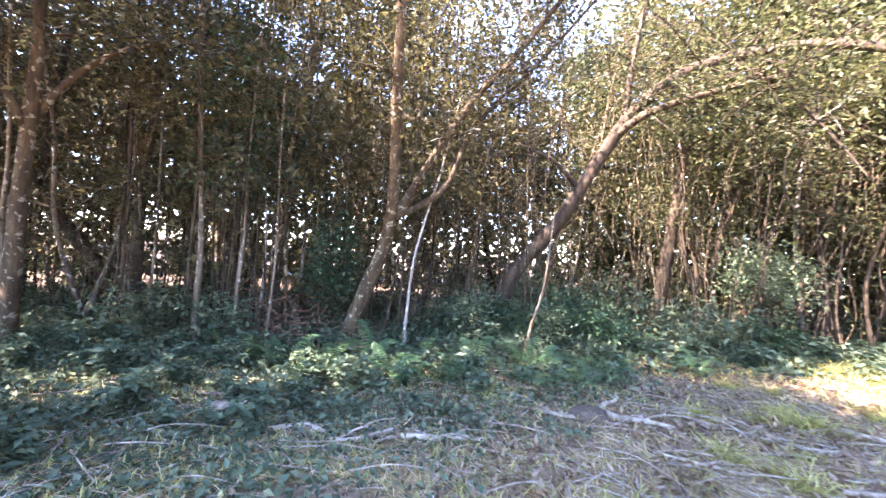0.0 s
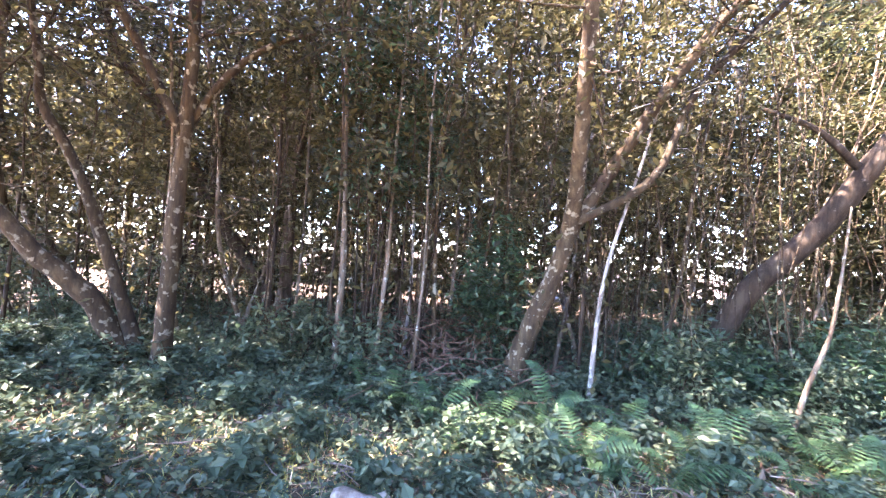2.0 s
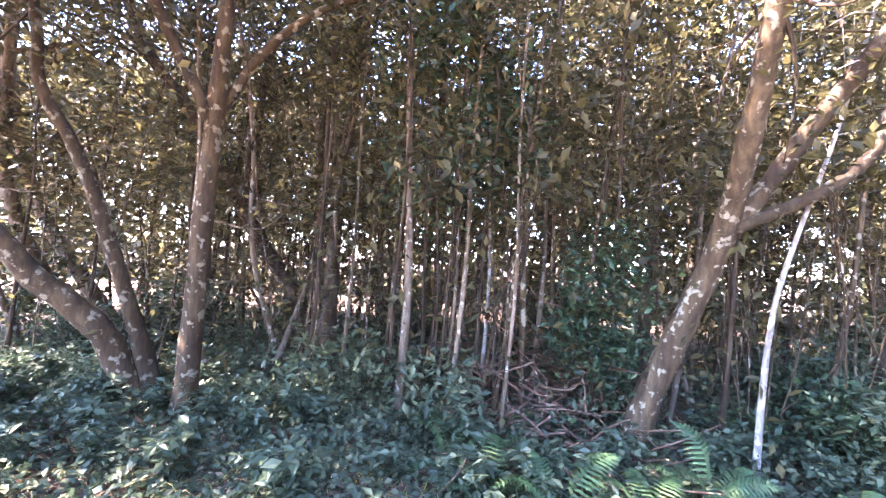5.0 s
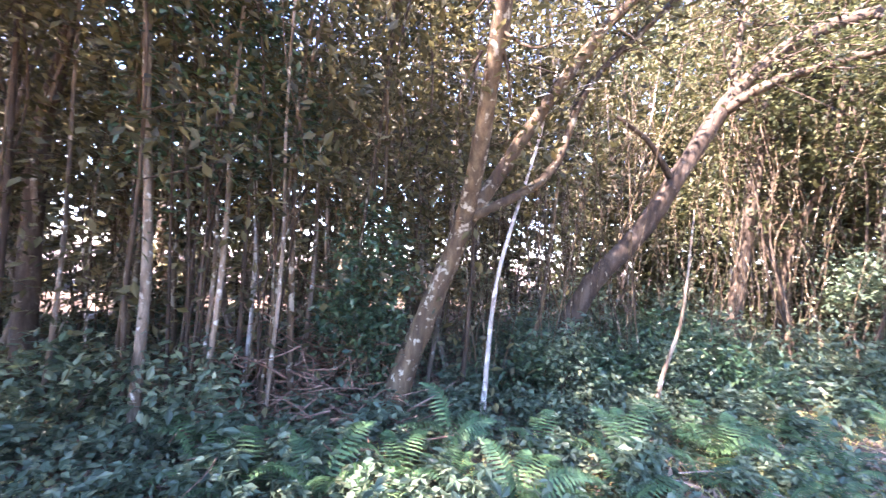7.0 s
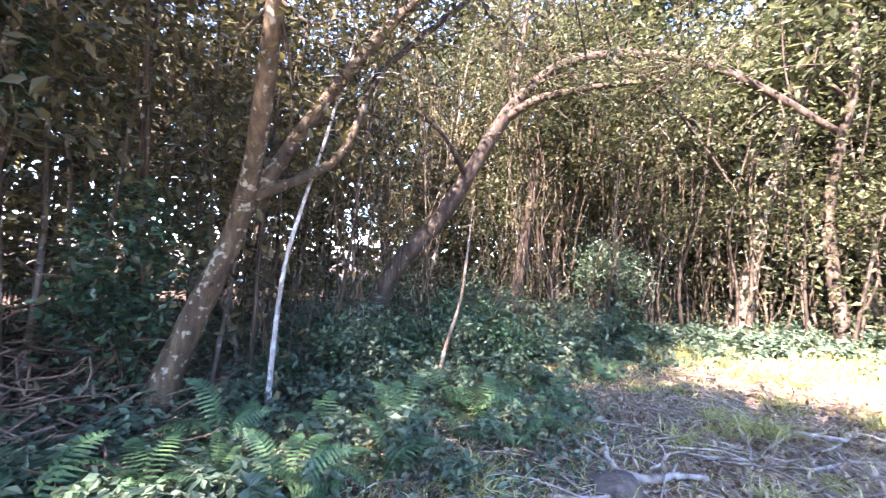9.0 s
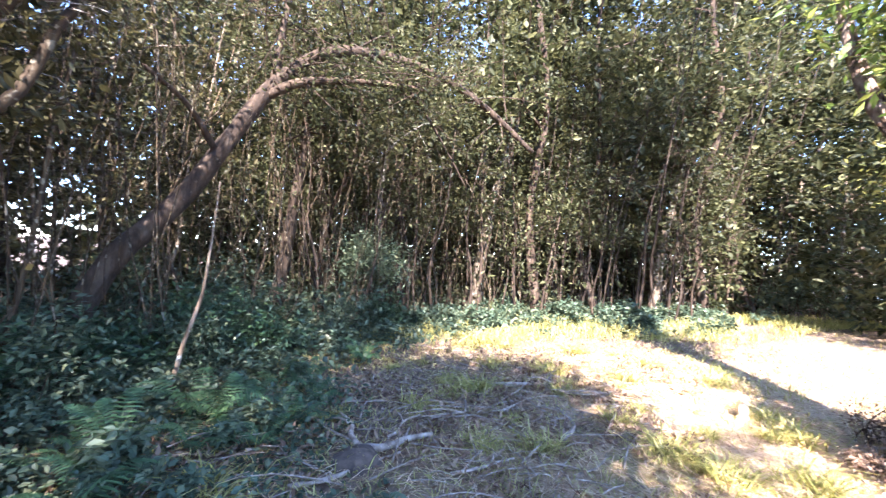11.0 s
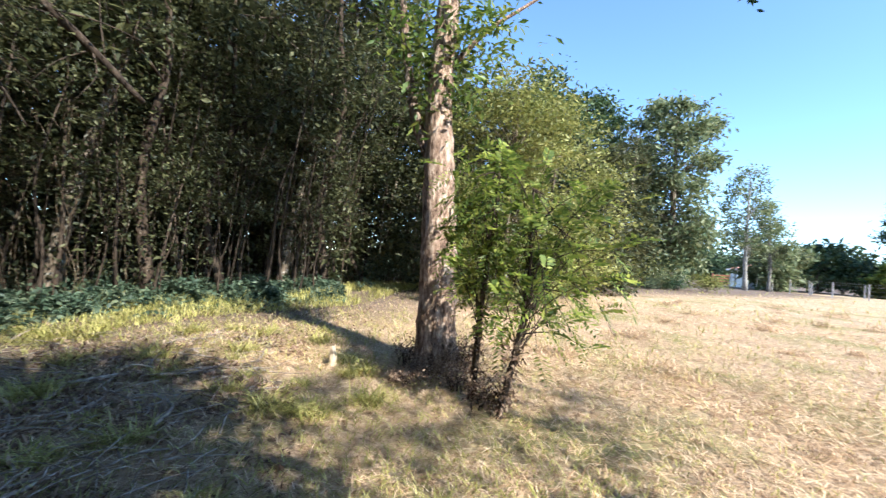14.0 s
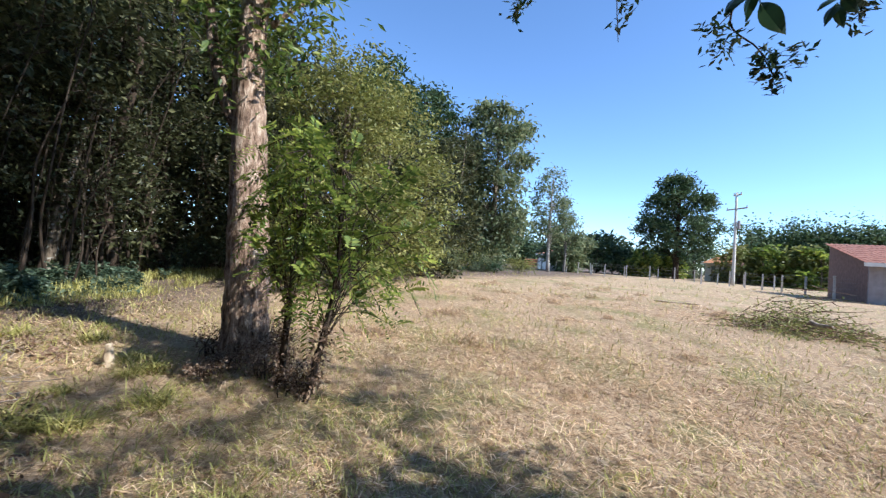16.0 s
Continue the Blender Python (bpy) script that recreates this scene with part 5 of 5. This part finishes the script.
def far_woods():
    """Distant woods, and the deep wood behind the near trees."""
    rng = np.random.default_rng(360)
    s = Shape()
    for d0, a0, d1, a1, h, n in ((122, 98, 105, 190, 19, 170), (150, 30, 150, 92, 9, 100), (140, -10, 150, 30, 12, 60)):
        for _ in range(n):
            t = rng.uniform(0, 1)
            x, y = field(d0 + (d1 - d0) * t + rng.uniform(0, 14), a0 + (a1 - a0) * t)
            hh = h * rng.uniform(0.75, 1.1)
            p = rng.normal(0, 1, (300, 3)) * np.array([2.0, 2.0, hh * 0.15]) + np.array([x, y, hh * 0.68])
            leaves(s, p, rng, 1.15, 0.5)
            p = rng.uniform(-1, 1, (80, 3)) * np.array([3, 3, hh * 0.36]) + np.array([x, y, hh * 0.36])
            leaves(s, p, rng, 1.3, 0.5)
    part("far_woods", s, LEAF_PINE)
    tagged(bpy.data.objects["far_woods"], "dark belt of distant pine woods", "woods", kind="stuff")
    x, y = rng.uniform(-26, 30, 700000), rng.uniform(-28, 27, 700000)
    w = np.concatenate([wood(x[k:k + 5000], y[k:k + 5000]) for k in range(0, len(x), 5000)])
    k = (w > 4.5) & (w < 17) & (rng.uniform(0, 1, len(x)) < 0.62)
    x, y, w = x[k], y[k], w[k]
    right = x > 5.5
    z = rng.uniform(0, 1, len(x)) ** 0.9 * np.where(right, 12.5, 9.0)
    c = np.array([noise.noise((a * 0.55, b * 0.55, e * 0.4)) for a, b, e in zip(x, y, z)])
    # left of the straight tree the wood is a narrow belt: beyond it lies a sunlit glade with low scrub, closed by a far thicket
    glade = ~right & (w > 6.0) & (w < 12.5) & (z > 0.5 + 1.3 * np.clip(c + 0.3, 0, 1))
    k = (c > np.where(w > 8.5, -0.6, np.where(right, 0.0, 0.1)) + np.maximum(0, z - 4.5) * np.where(right, 0.0, 0.09)) & ~glade
    k &= right | (w < 6.0) | (w > 12.5) | (rng.uniform(0, 1, len(x)) < 0.5)
    x, y, z, w = x[k], y[k], z[k], w[k]
    u, q = rng.uniform(5, 26, 180000), rng.uniform(-22, 20, 180000)
    e = np.concatenate([wood(u[k:k + 5000], q[k:k + 5000]) for k in range(0, len(u), 5000)])
    k = (e > 6.0) & (e < 12.5)
    green, olive = Shape(), Shape()
    leaves(green, np.stack((u[k], q[k], rng.uniform(0, 5.0, k.sum()) + 0.05), -1), rng, 0.3, 0.6)
    u, q = rng.uniform(-30, 34, 210000), rng.uniform(-34, 30, 210000)
    e = np.concatenate([wood(u[k:k + 5000], q[k:k + 5000]) for k in range(0, len(u), 5000)])
    k = (e > 12.5) & (e < 17) & ((u <= 5) | (rng.uniform(0, 1, len(u)) < 0.6))
    top = rng.uniform(0, 1, len(u)) ** 1.25 * np.where(u > 8, 9.0, 10.0)
    leaves(green, np.stack((u, q, top), -1)[k & (u > 5)], rng, 0.8, 0.6)
    leaves(olive, np.stack((u, q, top), -1)[k & (u <= 5)], rng, 0.7, 0.6)
    for lo, hi, ln in ((0, 8, 0.17), (8, 12, 0.26), (12, 30, 0.42)):
        for shape, side in ((green, x > 5.5), (olive, x <= 5.5)):
            k = side & (w > lo) & (w <= hi) & (np.arange(len(w)) % (1 if lo < 8 else 2) == 0)
            leaves(shape, np.stack((x, y, z + 0.1), -1)[k], rng, ln * np.where(z[k] > 4.5, 1.6, 1.0), 0.55)
    tagged(part("deep_wood", green, LEAF_WOOD), "deep green foliage of the wood behind nearer trees", "woods", kind="stuff")
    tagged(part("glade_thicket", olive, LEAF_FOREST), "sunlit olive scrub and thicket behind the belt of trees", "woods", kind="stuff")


far_woods()

# ---- fence, pole, houses ----
CONCRETE = plain_mat("concrete", (0.42, 0.38, 0.33), (0.62, 0.58, 0.52), 8)
WIRE = plain_mat("wire", (0.25, 0.24, 0.23), (0.4, 0.38, 0.36), 20, 0.5, 0.0, 0.8)
RENDER_GREY = plain_mat("wall_grey", (0.22, 0.19, 0.19), (0.32, 0.28, 0.27), 3)
BRICK_WALL = plain_mat("wall_brick", (0.13, 0.075, 0.06), (0.24, 0.14, 0.11), 5)
WHITE_WALL = plain_mat("wall_white", (0.62, 0.58, 0.52), (0.78, 0.75, 0.7), 3)
TILES = plain_mat("roof_tile", (0.34, 0.14, 0.09), (0.58, 0.30, 0.2), 4, 0.8, 0.3)
ORANGE_TILES = plain_mat("roof_tile_orange", (0.48, 0.2, 0.09), (0.66, 0.34, 0.17), 4, 0.8, 0.3)
DARK = plain_mat("dark_opening", (0.02, 0.02, 0.02), (0.04, 0.04, 0.045), 3, 0.3)
RED_WOOD = plain_mat("red_wood", (0.24, 0.09, 0.05), (0.36, 0.15, 0.09), 8)


def fence(name, corners, gap, seed, h=1.35):
    rng = np.random.default_rng(seed)
    base = root(name, on(*corners[0]), "wire fence on pale concrete posts", "fence")
    o = np.array(on(*corners[0]))
    tops = []
    for (x0, y0), (x1, y1) in zip(corners[:-1], corners[1:]):
        n = max(1, int(math.hypot(x1 - x0, y1 - y0) / gap))
        for k in range(n):
            x, y = x0 + (x1 - x0) * k / n, y0 + (y1 - y0) * k / n
            g = np.array(on(x, y)) - o
            s = Shape()
            l1, l2 = rng.normal(0, 0.03, 2)
            tube(s, [g - np.array([0, 0, 0.2]), g + np.array([l1 / 2, l2 / 2, h / 2]), g + np.array([l1, l2, h * rng.uniform(0.92, 1.06)])], 0.075, 0.065, 4, None, 0, 1)
            part("post", s, CONCRETE, base)
            tops.append(g)
    for lv in (0.35, 0.7, 1.05, 1.25):
        s = Shape()
        tube(s, [p + np.array([0, 0, lv + 0.02 * math.sin(3.1 * i + lv * 7)]) for i, p in enumerate(tops)], 0.0035, 0.0035, 3, None, 0, 1)
        part("wire", s, WIRE, base)


fence("wire_fence", [field(56, 13.0), field(43, 17.0), field(36.5, 25.5), field(30, 24.8), field(24, 22.9), field(20, 25.5)], 2.1, 400)
fence("wire_fence", [field(48, 17.5), field(44, 27.0), field(33, 29.5)], 2.6, 401, 1.2)


def utility_pole(at):
    base = root("utility_pole", on(*at), "concrete utility pole with two crossarms", "utility pole")
    s = Shape()
    tube(s, [(0, 0, -0.3), (0.06, 0, 4.5), (0.16, 0, 9.2)], 0.17, 0.1, 8, None, 0, 4)
    part("pole", s, CONCRETE, base, smooth=True)
    for z, w in ((9.0, 0.45), (7.6, 1.25)):
        s = Shape()
        c = 0.14
        box(s, (c - w, -0.17, z - 0.06), (c + w, -0.06, z + 0.06))
        arm = part("crossarm", s, DEADWOOD, base)
        for dx in (-0.92, 0.0, 0.92):
            s = Shape()
            tube(s, [(c + dx * w, -0.11, z + 0.06), (c + dx * w, -0.11, z + 0.16), (c + dx * w, -0.11, z + 0.26)], 0.05, 0.035, 8, None, 0, 1)
            part("insulator", s, RENDER_GREY, arm, "grey insulator")
    s = Shape()
    tube(s, [(-0.2, -0.1, 5.6), (-0.2, -0.1, 6.0), (-0.2, -0.1, 6.4)], 0.14, 0.14, 8, None, 0, 1)
    part("transformer", s, RENDER_GREY, base, "grey pole-mounted transformer")
    base.rotation_euler = (0, 0, math.radians(-30))


utility_pole(field(41, 29.0))


def frame_of(at, turn):
    return Matrix.Translation(on(*at)) @ Matrix.Rotation(radians(turn), 4, "Z")


def gable_house(name, label, at, turn, length, depth, eave, ridge, walls, roof, front=None, chimney=False, lean_to=False):
    """A house with four walls, tiled roof in rows, fascia, openings and perhaps a chimney. Its long side runs along its x axis."""
    base = root(name, (0, 0, 0), label, "house")
    base.matrix_basis = frame_of(at, turn)
    t = 0.15
    crest = depth if lean_to else depth / 2
    back = ridge - 0.12 if lean_to else eave
    for lo, hi, m in (((0, 0, -0.3), (length, t, eave), front or walls), ((0, depth - t, -0.3), (length, depth, back), walls)):
        s = Shape()
        box(s, lo, hi)
        part("wall", s, m, base)
    for x in (0, length - t):
        s = Shape()
        v = [(x, t, -0.3), (x, depth - t, -0.3), (x, depth - t, back), (x, crest - t * lean_to, ridge - 0.05), (x, t, eave)]
        v += [(a + t, b, c) for a, b, c in v]
        s.add(v, [(4, 3, 2, 1), (0, 4, 1, 1)][:1])
        s.f.append(np.array([[0, 4, 1]], dtype=np.int32))
        s.f.append(np.array([[5, 6, 9]], dtype=np.int32))
        s.f.append(np.array([[6, 7, 8, 9], [0, 1, 6, 5], [1, 2, 7, 6], [2, 3, 8, 7], [3, 4, 9, 8], [4, 0, 5, 9]], dtype=np.int32))
        part("gable_wall", s, walls, base)
    for sg in (0,) if lean_to else (0, 1):
        top = root("roof_slope", (0, 0, 0), "", "")
        top.parent = base
        rows = 9
        for r in range(rows):
            a, b = r / rows, (r + 1.18) / rows
            y0, y1 = -0.4 + (crest + 0.4) * a, -0.4 + (crest + 0.4) * min(b, 1.02)
            k = (ridge - eave) / crest
            z0, z1 = eave + 0.09 + k * y0, eave + 0.05 + k * y1
            if sg:
                y0, y1 = depth - y0, depth - y1
            n = int(length / 0.22)
            xs = np.linspace(-0.35, length + 0.35, n * 4 + 1)
            wv = 0.028 * np.cos(np.arange(n * 4 + 1) * np.pi / 2)
            v = np.concatenate((np.stack((xs, np.full_like(xs, y0), z0 + wv), -1), np.stack((xs, np.full_like(xs, y1), z1 + wv), -1), np.stack((xs, np.full_like(xs, y0), z0 + wv - 0.03), -1)))
            m = len(xs)
            i = np.arange(m - 1)
            s = Shape()
            s.add(v, np.concatenate((np.stack((i, i + 1, i + m + 1, i + m), -1), np.stack((i + 2 * m, i + 2 * m + 1, i + 1, i), -1))))
            part("tile_course", s, roof, top)
    s = Shape()
    box(s, (-0.35, -0.46, eave - 0.22), (length + 0.35, -0.4, eave - 0.02))
    part("fascia", s, WHITE_WALL, base, "white painted fascia board")
    for k in range(2):
        s = Shape()
        x = length * (0.25 + 0.45 * k)
        box(s, (x, -0.02, 0.9 if k else 0.0), (x + 0.9, 0.03, 2.05))
        part("window" if k else "door", s, DARK, base)
    if chimney:
        s = Shape()
        box(s, (length * 0.42, depth * 0.6, eave), (length * 0.42 + 0.5, depth * 0.6 + 0.5, ridge + 0.75))
        part("chimney", s, WHITE_WALL, base, "white square chimney")


gable_house("brick_house", "low dark brick house with a red tiled roof", field(22.0, 22.8), -156, 9.0, 6.2, 2.2, 3.5, BRICK_WALL, TILES, RENDER_GREY, True, True)
gable_house("orange_roof_house", "small house with an orange tiled roof", field(58, 37.0), 142, 5.5, 5.0, 2.5, 3.7, BRICK_WALL, ORANGE_TILES, WHITE_WALL)
gable_house("white_shed", "low whitish shed half hidden by trees", field(64, 15.0), 142, 7.0, 4.0, 2.3, 3.0, WHITE_WALL, TILES)

base = root("field_gate", on(*field(57, 11.5)), "reddish wooden field gate", "gate")
for k in range(2):
    s = Shape()
    box(s, (k * 1.7, 0, 0), (k * 1.7 + 0.12, 0.1, 1.5))
    part("gate_post", s, RED_WOOD, base)
for k in range(4):
    s = Shape()
    box(s, (0.12, 0.03, 0.25 + 0.32 * k), (1.7, 0.07, 0.4 + 0.32 * k))
    part("rail", s, RED_WOOD, base)
base.rotation_euler = (0, 0, radians(-128))
